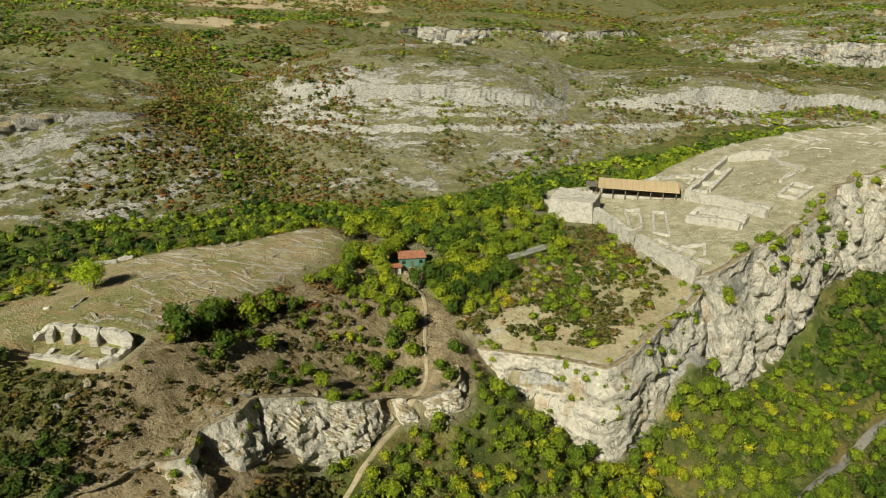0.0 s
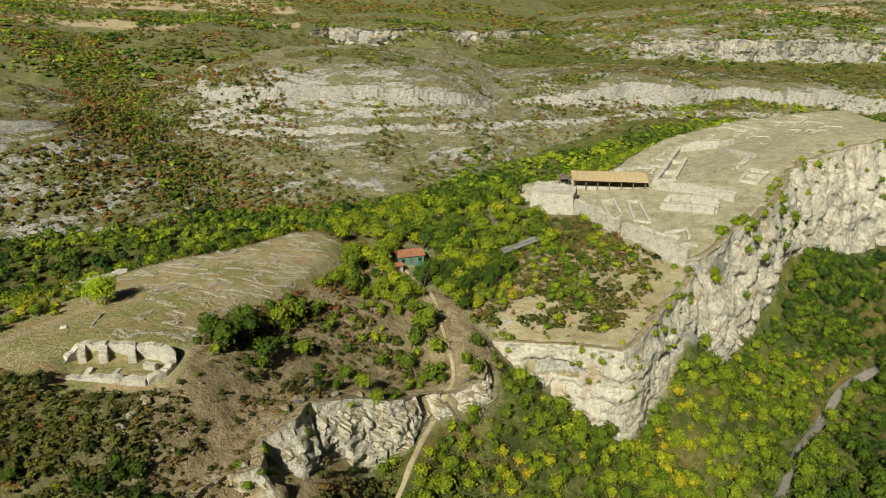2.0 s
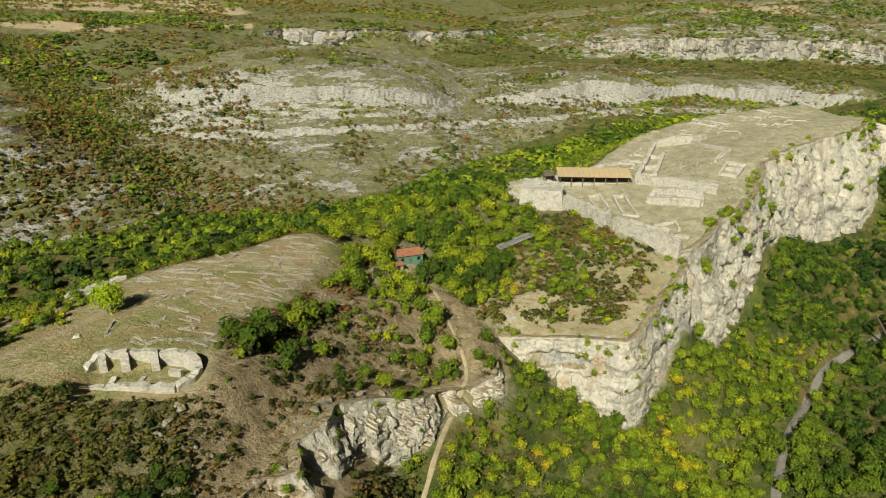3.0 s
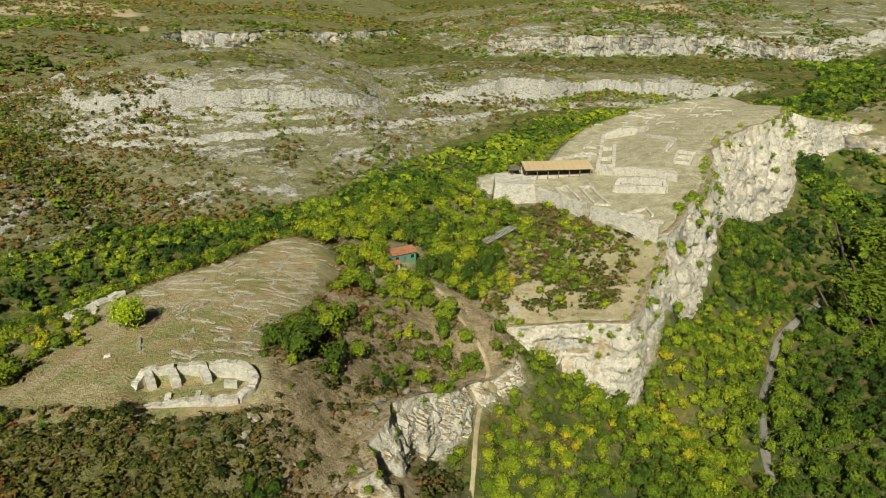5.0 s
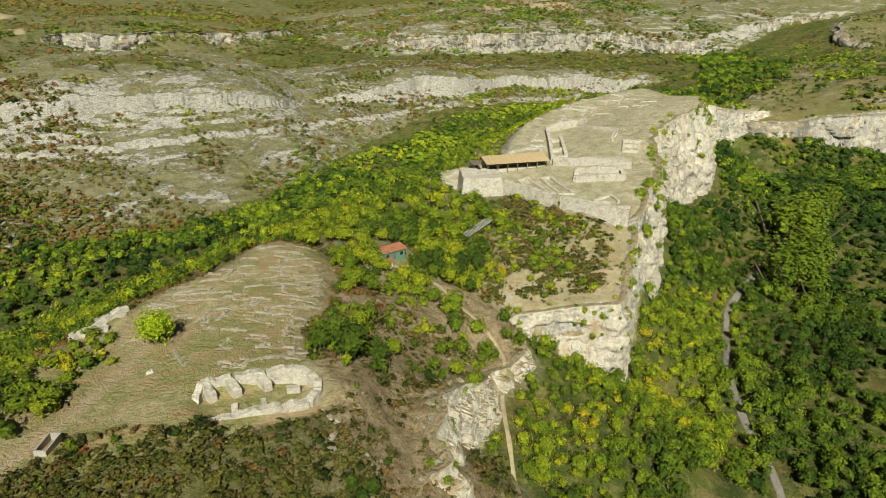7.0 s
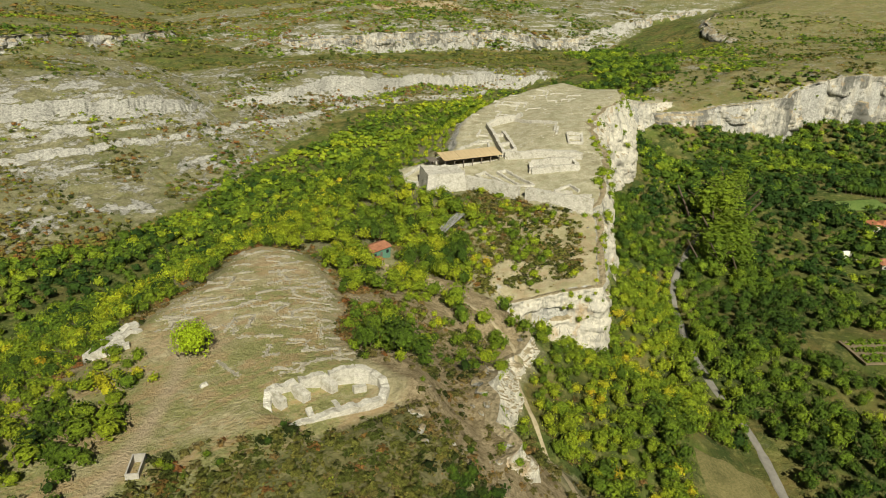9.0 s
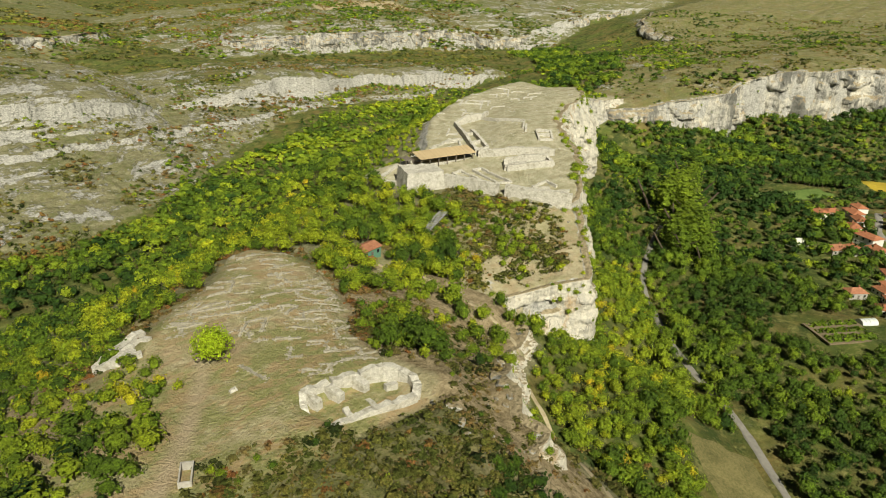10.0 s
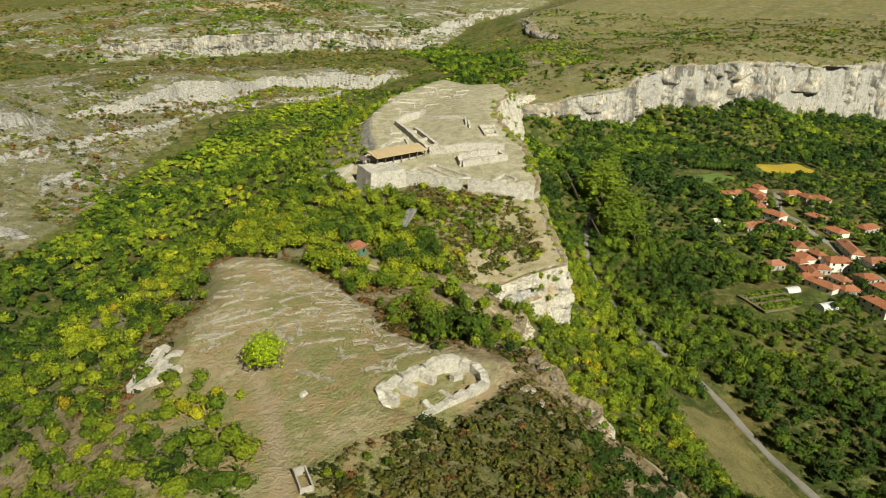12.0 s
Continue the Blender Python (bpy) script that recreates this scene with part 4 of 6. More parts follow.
HOUSES = [(314, 164, 9, 7), (331, 150, 12, 8), (318, 143, 10, 7), (344, 129, 12, 8), (335, 119, 10, 7), (349, 111, 11, 7), (304, 142, 8, 6), (258, 138, 11, 8), (284, 129, 12, 9), (273, 121, 10, 8),
          (303, 108, 11, 7), (286, 94, 11, 9), (262, 84, 22, 7), (306, 80, 14, 8), (250, 70, 13, 9), (231, 103, 10, 8), (209, 114, 9, 6), (211, 97, 13, 7), (231, 87, 13, 9), (221, 93, 8, 6),
          (211, 83, 9, 7), (193, 89, 14, 7), (217, 72, 10, 8), (206, 62, 13, 9), (182, 64, 14, 8),
          (296, 140, 8, 6), (266, 131, 9, 6), (246, 108, 9, 7), (240, 98, 8, 6), (222, 105, 8, 6), (200, 98, 8, 6), (196, 78, 9, 7), (322, 160, 8, 6), (342, 150, 9, 7)]


def built(x, y):
    hit = np.zeros(x.shape, bool)
    for hx, hy, w, _ in HOUSES:
        hit |= np.hypot(x - hx, y - hy) < w * 0.5 + 2.6
    hit |= patch(x, y, 160, 106, 30, 19, -35) | patch(x, y, 176, 92, 16, 9, -35)
    return hit | (off_line(x, y, STREET) < 4.5)


STREET = [(348, 140), (327, 134), (310, 130), (296, 118), (284, 110), (269, 94), (242, 78), (226, 62), (200, 40)]
zone = lambda *names: (lambda x, y, z, d, own: np.isin(own, [own_of[k] for k in names]))

# the wooded foot of the rock, the river flats, the flank towards the far valley
grow(lambda x, y, z, d, own: valley_near(x, y, z, d, own) & (x > -20) & (y < 300) & (d["nose"] > np.where(x < 36, 9, 7)) & ~built(x, y), 4.5, (-30, 210, 40, 290), full(0.95), "mid", MAT_LEAF, (3.5, 8.5), (0.62, 0.85), .12, .11)
grow(lambda x, y, z, d, own: valley_near(x, y, z, d, own) & (z < 45) & ~built(x, y), 5.8, (210, 560, 40, 380), full(0.93), "coarse", MAT_LEAF, (5, 10.5), (0.9, 1.2), .08, .16)
grow(lambda x, y, z, d, own: village(x, y) & ~built(x, y) & (own < 0), 5.8, (150, 470, 40, 200), full(0.92), "coarse", MAT_LEAF, (4.5, 9.5), (0.85, 1.1), .1, .18)
grow(lambda x, y, z, d, own: valley_near(x, y, z, d, own) & (own != own_of["shelf"]) & (d["town"] > 2), 4.4, (-190, 60, 205, 265), full(0.9), "mid", MAT_LEAF, (4, 8), (0.66, 0.92), .43, .2)
grow(lambda x, y, z, d, own: valley_near(x, y, z, d, own) & (d["town"] > 2), 4.8, (-210, 60, 265, 290), full(0.95), "coarse", MAT_LEAF, (4, 7.5), (0.72, 0.95), .38, .2)
grow(lambda x, y, z, d, own: (own == own_of["town"]) & (x < -99) & (y > 143 + (x + 119) * 1.32), 4.0, (-210, -99, 90, 215), patchy(-1.3, -.5, 12), "bushy", MAT_LEAF, (2.6, 5.6), (0.95, 1.25), .31, .17)
grow(lambda x, y, z, d, own: valley_near(x, y, z, d, own) & (z < 45) & below_edge(x, y), 6.4, (-230, 330, 290, 470), full(0.96), "coarse", MAT_LEAF, (4.5, 9), (0.78, 1.06), .28, .2)
grow(lambda x, y, z, d, own: ((own < 0) | (own == own_of["apron"])) & (z < 18) & below_edge(x, y), 7.0, (-120, 700, 400, 660), full(0.95), "dot", MAT_LEAF, (5.5, 9), (1.1, 1.5), .28, .15)
# thickets on the shelf, the nose and the near slopes
brow = lambda x, y, z, d, own: ((own == own_of["shelf"]) & ((d["shelf"] < -1.5) | (d["shelf"] > 6))) | ((own == own_of["town"]) & (d["town"] > 0.5) & (x > -118) & (y < 205) & (y < 190 + (x + 60) * -.6)) | ((d["town"] < 0) & (x > -150) & (y < 136))
grow(lambda x, y, z, d, own: brow(x, y, z, d, own) & ~((x > -68) & (x < -40) & (y < 134)), 2.2, (-150, 10, 75, 200), patchy(-.4, .5, 9), "shrub", MAT_SHRUB, (1.2, 3.0), (1.2, 1.7), .26, .25)
grow(lambda x, y, z, d, own: (y < 107) & (x > -80) & (d["town"] > 2) & ~((own == own_of["shelf"]) & (np.abs(d["shelf"] - 1.5) < 2.5)) & (off_line(x, y, TRAIL) > 3) & (y < 108), 3.4, (-130, -50, 60, 125), patchy(-.7, .1, 14), "bushy", MAT_LEAF, (3.5, 6), (0.85, 1.10), .12, .1, True)
grow(lambda x, y, z, d, own: (y < np.minimum(129, 124 - (x + 82) * .6)) & (x < -69) & (np.hypot(x + 116, y - 135) > 6) & (off_line(x, y, TRACK) > 3.5) & (z > 40), 2.1, (-140, -68, 70, 132), patchy(-1.2, -.25, 9), "shrub", MAT_OLIVE, (1.6, 3.8), (1.2, 1.7), .42, .2, True)
grow(lambda x, y, z, d, own: ((d["town"] < 0) | (own <= 1)) & (y < 130 + (x + 74) * .1) & (x < -64) & (off_line(x, y, TRACK) > 3.5), 2.3, (-150, -60, 70, 136), patchy(.25, .75, 8), "shrub", MAT_SHRUB, (1.0, 2.4), (1.3, 1.9), .5, .25, True)
grow(lambda x, y, z, d, own: (y < 112 - (x + 74) * .1) & (d["town"] > 1) & ((d["shelf"] < -2.5) | (d["shelf"] > 5)) & (off_line(x, y, TRAIL) > 3), 4.4, (-130, -52, 60, 120), patchy(-.4, .4, 12), "bushy", MAT_LEAF, (2.5, 5), (0.85, 1.10), .16, .1, True)
grow(lambda x, y, z, d, own: (y < 131 + (x + 56) * .3) & (y > 105) & (d["town"] > .5), 2.2, (-100, -48, 100, 134), patchy(-.5, .5, 8), "shrub", MAT_SHRUB, (1.0, 2.6), (1.4, 2.0), .45, .28, True)
grow(brow, 2.2, (-130, 10, 75, 175), patchy(.1, .7, 9), "shrub", MAT_SHRUB, (0.5, 1.1), (1.5, 2.4), .55, .2)
grow(brow, 4.2, (-75, -4, 140, 195), patchy(-.4, .3, 12), "bushy", MAT_LEAF, (3, 5.5), (0.72, 0.94), .3, .13)
grow(brow, 5.0, (-130, -60, 90, 135), patchy(-.5, .3, 12), "bushy", MAT_LEAF, (2, 3.6), (0.81, 1.06), .3, .13)
mound = lambda x, y, z, d, own: ((own == own_of["nose"]) & ((d["nose"] < -8) | (y > 192) & (x < 64))) | (np.isin(own, [own_of["saddle"], own_of["castle"]]) & (x > -1) & (x < 80) & (y < 242 - np.abs(x - 40) * .1) & (d["castle"] > 2.0) & (z > 36))
grow(lambda x, y, z, d, own: mound(x, y, z, d, own) & ((d["nose"] < -9) | (y > 192)), 2.2, (0, 80, 165, 245), patchy(-.9, .1, 9), "shrub", MAT_SHRUB, (1.3, 2.8), (1.3, 1.9), .36, .22)
grow(mound, 2.4, (0, 80, 165, 245), patchy(-.9, .2, 7), "shrub", MAT_OLIVE, (1.2, 2.8), (1.3, 1.9), .46, .22)
grow(mound, 3.8, (-1, 80, 165, 240), patchy(-.9, .0, 13), "bushy", MAT_LEAF, (1.8, 4.2), (0.94, 1.19), .42, .16)
grow(lambda x, y, z, d, own: (own >= 0) & (x > 10 + (y - 200) * .2) & (x < 46) & (d["castle"] > 4) & (d["nose"] < -9) | (own >= 0) & (x > 14) & (x < 44) & (y > 200) & (d["castle"] > 4), 3.4, (8, 50, 188, 246), full(.8), "bushy", MAT_LEAF, (2.2, 4.8), (0.85, 1.10), .36, .16)
# the fortress rock's wooded back
grow(lambda x, y, z, d, own: (own == own_of["castle"]) & (d["castle"] > 2.5) & (y > 255 + (x - 60) * .15) & (z > 40), 3.9, (10, 270, 250, 400), full(.93), "bushy", MAT_LEAF, (2.5, 5.5), (0.85, 1.10), .4, .16, True)
grow(lambda x, y, z, d, own: (own == own_of["nose"]) & (d["nose"] < -2.5), 2.8, (0, 80, 160, 245), patchy(.15, .8, 6), "shrub", MAT_SHRUB, (0.5, 1.2), (1.3, 2.0), .5, .2)
# a denser fringe on the scree below the cliffs
scree = lambda x, y, z, d, own: np.isin(own, [own_of[k] for k in ("castle", "nose", "shelf")]) & ((d["castle"] > 10) & (d["nose"] > 7) & (d["shelf"] > 6)) & (z < 40) & (d["saddle"] > 0)
grow(scree, 4.2, (-60, 420, 90, 345), full(.92), "mid", MAT_LEAF, (3, 6.5), (0.66, 0.85), .32, .17)
# scrub over the hills
grow(zone("hill", "spur", "apron"), 5.4, (-190, 620, 400, 800), patchy(.25, .6, 22), "dot", MAT_OLIVE, (1.6, 3.8), (1.2, 1.8), .5, .22)
grow(lambda x, y, z, d, own: ((own == own_of["hill"]) & (d["hill"] < -75) | (own == own_of["spur"]) & (d["spur"] < -28)), 6.5, (-190, 620, 600, 830), patchy(-.7, .0, 50), "dot", MAT_SHRUB, (2, 4), (1.2, 1.7), .4, .25)
grow(lambda x, y, z, d, own: np.isin(own, [own_of["apron"], own_of["spur"]]) & (d["hill"] > 8) & (x + .6 * (y - 450) > 20) & (z < 14), 4.3, (-190, 620, 400, 640), patchy(-.5, .3, 30), "dot", MAT_SHRUB, (2, 4.5), (1.1, 1.6), .5, .28)
grow(lambda x, y, z, d, own: ((own == own_of["apron"]) | (own < 0)) & (d["hill"] > 8) & (x + .6 * (y - 450) > 40) & (z < 12), 5.5, (-190, 620, 400, 640), patchy(-.4, .4, 40), "dot", MAT_LEAF, (3, 6), (1.1, 1.5), .34, .16)
grow(lambda x, y, z, d, own: np.isin(own, [own_of["hill"], own_of["apron"]]) & (x + .35 * (y - 600) < -78), 4.6, (-200, 0, 430, 820), patchy(-.9, -.1, 30), "dot", MAT_OLIVE, (2.5, 5), (1.1, 1.5), .62, .3)
grow(zone("west_hill"), 5.4, (-480, -90, 330, 660), patchy(-.15, .35, 22), "dot", MAT_SHRUB, (2.0, 4.4), (1.2, 1.8), .28, .25)
grow(lambda x, y, z, d, own: (own < 0) & (x < 60) & (~below_edge(x, y) | (x < -60)) | ((own == own_of["west_hill"]) & (z < 30) & (x > -230)), 5.0, (-340, 0, 400, 840), patchy(-.9, -.2, 40), "dot", MAT_OLIVE, (2.5, 5.5), (1.0, 1.5), .62, .2)
grow(lambda x, y, z, d, own: (own == own_of["gorge_wall"]) & (d["gorge_wall"] < -4), 9.0, (330, 1150, -150, 760), patchy(.15, .5, 28), "dot", MAT_LEAF, (2.5, 6.5), (1.2, 1.8), .18, .14)
grow(lambda x, y, z, d, own: (own == own_of["gorge_wall"]) & (d["gorge_wall"] < -4), 6.5, (330, 1150, -120, 560), patchy(.1, .45, 16), "dot", MAT_SHRUB, (1.5, 3.8), (1.2, 1.8), .3, .2)
grow(lambda x, y, z, d, own: (np.abs(d["far_wall"] - 4) < 14) | (np.abs(d["north_land"] - 4) < 14), 6.5, (-120, 1000, 820, 1180), patchy(-.2, .5, 25), "dot", MAT_LEAF, (3, 6), (1.1, 1.5), .25, .13, True)
grow(zone("gorge_wall"), 8.0, (330, 1150, -150, 760), patchy(.0, .45, 34), "dot", MAT_OLIVE, (1.2, 4.5), (1.0, 1.7), .42, .2)
grow(lambda x, y, z, d, own: (own == own_of["gorge_wall"]) & (d["gorge_wall"] > 6.5) & (z < 45), 4.8, (330, 780, 20, 360), full(.95), "coarse", MAT_LEAF, (4.5, 9), (0.9, 1.2), .22, .17)
SIDE = [(425, 440), (540, 500), (640, 560), (740, 650), (800, 740), (900, 800)]
grow(lambda x, y, z, d, own: off_line(x, y, SIDE) < 42 + 22 * vnoise(x / 40, y / 40, 2.0), 6.6, (380, 960, 390, 860), full(.94), "coarse", MAT_LEAF, (5, 10), (0.9, 1.2), .2, .16, True)
grow(lambda x, y, z, d, own: (off_line(x, y, SIDE) < 120) & (own == own_of["gorge_wall"]), 7.5, (360, 980, 360, 860), patchy(-.3, .3, 35), "dot", MAT_LEAF, (3, 6), (1.1, 1.5), .34, .16)
grow(lambda x, y, z, d, own: (own == own_of["gorge_wall"]) & (d["gorge_wall"] < 3) & (d["gorge_wall"] > -9), 4.5, (330, 780, 20, 360), patchy(-.1, .6, 20), "coarse", MAT_LEAF, (1.5, 4), (0.77, 1.08), .42, .16)
DRAW = [(-120, 425), (-150, 500), (-185, 590), (-230, 690), (-290, 800), (-360, 900)]
grow(lambda x, y, z, d, own: off_line(x, y, DRAW) < 30 + 18 * vnoise(x / 30, y / 30, 3.0), 5.2, (-420, -60, 400, 920), full(.9), "dot", MAT_OLIVE, (3, 6), (1.1, 1.5), .55, .25, True)
grow(lambda x, y, z, d, own: off_line(x, y, DRAW) < 60, 6.5, (-440, -40, 400, 920), patchy(-.2, .3, 25), "dot", MAT_SHRUB, (2.5, 5), (1.1, 1.5), .7, .2, True)
grow(lambda x, y, z, d, own: off_line(x, y, DRAW) < 24, 7.0, (-420, -60, 400, 920), full(.7), "dot", MAT_LEAF, (3.5, 6.5), (1.0, 1.4), .3, .15, True)
grow(zone("far_wall", "north_land"), 10.0, (-700, 1200, 740, 1500), patchy(-.1, .35, 50), "dot", MAT_OLIVE, (3, 6.5), (1.5, 2.4), .6, .2)
grow(zone("far_wall", "north_land"), 10.0, (-700, 900, 740, 1400), patchy(.0, .4, 45), "dot", MAT_SHRUB, (3, 5.5), (1.2, 2.0), .6, .25)
grow(zone("far_wall", "north_land"), 9.5, (-700, 1000, 740, 1350), patchy(.0, .35, 60), "dot", MAT_LEAF, (4, 8), (1.2, 1.9), .26, .13)
grow(lambda x, y, z, d, own: (own < 0), 13.0, (-350, 1200, 690, 1700), patchy(-.8, .1, 90), "dot", MAT_OLIVE, (4, 8), (1.1, 1.8), .4, .16)
grow(lambda x, y, z, d, own: d["gorge_wall"] > 0, 24.0, (-1100, 1300, 1350, 2500), patchy(-.5, .4, 140), "dot", MAT_OLIVE, (6, 11), (1.6, 2.6), .6, .2)
grow(zone("hill", "spur", "apron"), 6.5, (-190, 620, 430, 700), patchy(.2, .7, 22), "dot", MAT_LEAF, (2, 4), (1.1, 1.6), .4, .15)

# rust-coloured shrubs along the eastern and northern edge of the lower town
grow(lambda x, y, z, d, own: (d["town"] > .3) & (d["town"] < 15) & (y > 150) & (z > 38), 2.0, (-112, -25, 140, 255), patchy(-.6, .2, 9), "shrub", MAT_SHRUB, (1.1, 2.8), (1.3, 2.0), .7, .2)


def hang(rim, where, each, deepest, lo, hi, tint, bulge, seed):
    """Bushes rooted in cracks of a rock face, most of them close under its rim."""
    r = np.random.default_rng(seed)
    k = np.repeat(np.where(where(rim.pts))[0], each)
    k = k[r.uniform(0, 1, k.size) < 0.2 + 0.7 * ramp(fbm(rim.pts[k, 0] / 12, rim.pts[k, 1] / 12, 5.0, 2), -.3, .5)]
    q, m = rim.pts[k], rim.nor[k]
    deep = np.minimum(r.uniform(0, 1, k.size) ** 2.2 * deepest, q[:, 3] * .8) - 0.6
    v = np.maximum(deep, 0) / (q[:, 3] + 5)
    off = np.where(deep < 0.4, r.uniform(-4, 0.5, k.size), (bulge * (0.9 * np.sin(v * 3) - 0.3) + q[:, 5] * v) * np.clip(v * 5 + .1, 0, 1) + 0.6)
    h = r.uniform(lo, hi, k.size)
    add("bushy", MAT_LEAF, q[:, 0] + m[:, 0] * off, q[:, 1] + m[:, 1] * off, q[:, 2] - deep - .3 * h, h, h * r.uniform(.9, 1.25, k.size), np.clip(r.normal(tint, .13, k.size), 0, 1))


hang(castle, lambda p: (p[:, 0] > 86) & (p[:, 1] < 318) & (p[:, 3] > 25), 4, 26, 1.6, 4.6, .5, 3.4, 1)
grow(lambda x, y, z, d, own: (own == own_of["castle"]) & (x > 262) & (d["castle"] < -1), 4.2, (255, 385, 325, 380), patchy(-.3, .3, 9), "bushy", MAT_LEAF, (2, 4.5), (.85, 1.15), .36, .14, True)
hang(nose, lambda p: (p[:, 3] > 8), 3, 16, 1.2, 3.4, .52, 2.0, 2)
hang(shelf, lambda p: (p[:, 3] > 9), 2, 16, 1.0, 2.8, .36, 3.6, 3)


def plant_batches():
    names = {"bushy": "bushes", "mid": "woodland", "coarse": "valley_woodland", "shrub": "thicket", "dot": "scrub"}
    for (kind, mat), lots in batches.items():
        x, y, z, h, w, t = (np.concatenate(a) for a in zip(*lots))
        V, T, F, base = [], [], [], 0
        pick = rng.integers(0, len(CLOUDS[kind]), x.size)
        turn = rng.uniform(0, 2 * math.pi, x.size)
        for k, (tmpl, tf) in enumerate(CLOUDS[kind]):
            m = pick == k
            c, s = np.cos(turn[m])[:, None], np.sin(turn[m])[:, None]
            tx, ty, tz = tmpl[None, :, 0], tmpl[None, :, 1], tmpl[None, :, 2]
            vx = (tx * c - ty * s) * w[m][:, None] + x[m][:, None]
            vy = (tx * s + ty * c) * w[m][:, None] + y[m][:, None]
            vz = tz * h[m][:, None] + z[m][:, None] - 0.2
            V.append(np.stack([vx, vy, vz], -1).reshape(-1, 3))
            T.append(np.repeat(t[m], tmpl.shape[0]))
            F.append((tf[None] + (base + np.arange(m.sum()) * len(tmpl))[:, None, None]).reshape(-1, 4))
            base += int(m.sum()) * len(tmpl)
        V, T, F = np.concatenate(V), np.concatenate(T), np.concatenate(F)
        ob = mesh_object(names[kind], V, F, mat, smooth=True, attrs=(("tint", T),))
        tagged(ob, "dense green and yellowing broadleaf woods" if mat is MAT_LEAF else "brownish autumn shrubs on dry slopes", "woods", kind="stuff")


plant_batches()


# ---- single trees ----
def tree_kind(tint, shape, seed):
    """One tree with trunk and crown at the origin, 1 m high, to be copied."""
    r = np.random.default_rng(seed)
    th = thing("tree", pose(0, 0, 0), "x", "tree")
    v, f = trunk_mesh(r, 1.0, 0.028)
    mesh_object("trunk", v, f, MAT_BARK, th)
    if shape == "round":
        c, cf = leaf_cloud(r, 14, 170, 0.5, 1.0, 0.06, 0.2, 3)
    elif shape == "full":
        c, cf = leaf_cloud(r, 22, 1300, 0.54, 1.0, 0.036, 0.12, 4)
    elif shape == "pine":
        c, cf = leaf_cloud(r, 14, 190, 0.38, 1.0, 0.05, 0.15, 3)
        c[:, :2] *= np.clip(1.25 - c[:, 2:3], 0.18, 1.0)
    else:
        c, cf = leaf_cloud(r, 20, 420, 0.21, 1.0, 0.026, 0.05, 4)
    mesh_object("crown", c, cf, MAT_LEAF if shape != "full" else MAT_LONE, th, smooth=True, attrs=(("tint", np.full(len(c), tint)),))
    return th


def plant(kind, x, y, h, wide, label, group="", sink=0.1, z=None):
    ob = copy_thing(kind, Matrix.Translation((x, y, (ground_z(x, y) if z is None else z) - sink)) @ Matrix.Rotation(rng.uniform(0, 6.28), 4, "Z"))
    ob.scale = (h * wide, h * wide, h)
    return tagged(ob, label, "tree", group)


KINDS = {tint: [tree_kind(tint, "round", 40 + i * 7 + int(tint * 100)) for i in range(3)] for tint in (.2, .38, .52, .68, .82)}
LONE = tree_kind(.6, "full", 12)
PINE, POPLAR = tree_kind(.12, "pine", 5), tree_kind(.40, "poplar", 6)
DARK_TREE, LIGHT_TREE = "broadleaf tree with a dense dark green crown", "broadleaf tree with a sunlit yellow-green crown"

plant(LONE, -93, 168.5, 8.6, .9, "lone round tree with a bright yellow-green crown on grass")
for x, y, h, tint in ((-59, 140, 8.5, .2), (-55, 147, 8, .2), (-63, 147, 7, .2), (-51, 143, 6.5, .2), (-57, 153, 7, .38), (-49, 158, 6.5, .68), (-45, 163, 6, .52),
                      (-43, 151, 5.2, .52), (-33, 148, 4.6, .38), (-17, 160, 5.5, .38), (-29, 144, 5, .68), (-26, 141, 5, .52), (-13, 156, 3.6, .38), (-8, 157, 3.4, .38), (-24, 160, 4.5, .38),
                      (-20, 214.5, 7.8, .52), (-20.5, 208.5, 7.4, .68), (-24.5, 211.5, 8, .82), (-18, 219, 7, .68)):
    plant(KINDS[tint][int(abs(x)) % 3], x, y, h, 1.0, DARK_TREE if tint < .5 else LIGHT_TREE, "trees on the dry shoulder")
for x, y, h in ((0, 200, 9), (5, 197, 9), (9, 203, 8), (13, 199, 8.5), (2, 206, 9), (17, 204, 8), (-9, 201, 9), (-4, 226, 9), (4, 229, 10), (12, 226, 9), (8, 234, 9)):
    plant(PINE, x, y, h, 1.15, "dark green pine with open layered branches", "pines on the saddle")
# the wood on the saddle, tree by tree
x, y = jittered(-46, 40, 176, 275, 4.7)
z, d, own = land(x, y)
ok = clear_of(x, y, d) & np.isin(own, [own_of["saddle"], own_of["shelf"]]) & (d["town"] > 2.5) & (y > 181 + np.abs(x) * 0.1) & (rng.uniform(0, 1, x.size) < .92)
ok &= ~patch(x, y, -10, 217, 6.5, 4) & ~patch(x, y, 30, 222, 9, 4, 20) & ~((x > 3) & (y < 205)) & ~((x > 22) & (y < 216))
for a, b, c in zip(x[ok], y[ok], z[ok]):
    tint = (.2, .38, .52, .52, .68, .68, .82)[rng.integers(0, 7)]
    plant(KINDS[tint][rng.integers(0, 3)], a, b, rng.uniform(3.8, 8.2), rng.uniform(.85, 1.1), DARK_TREE if tint < .5 else LIGHT_TREE, "trees of the saddle wood", z=c)
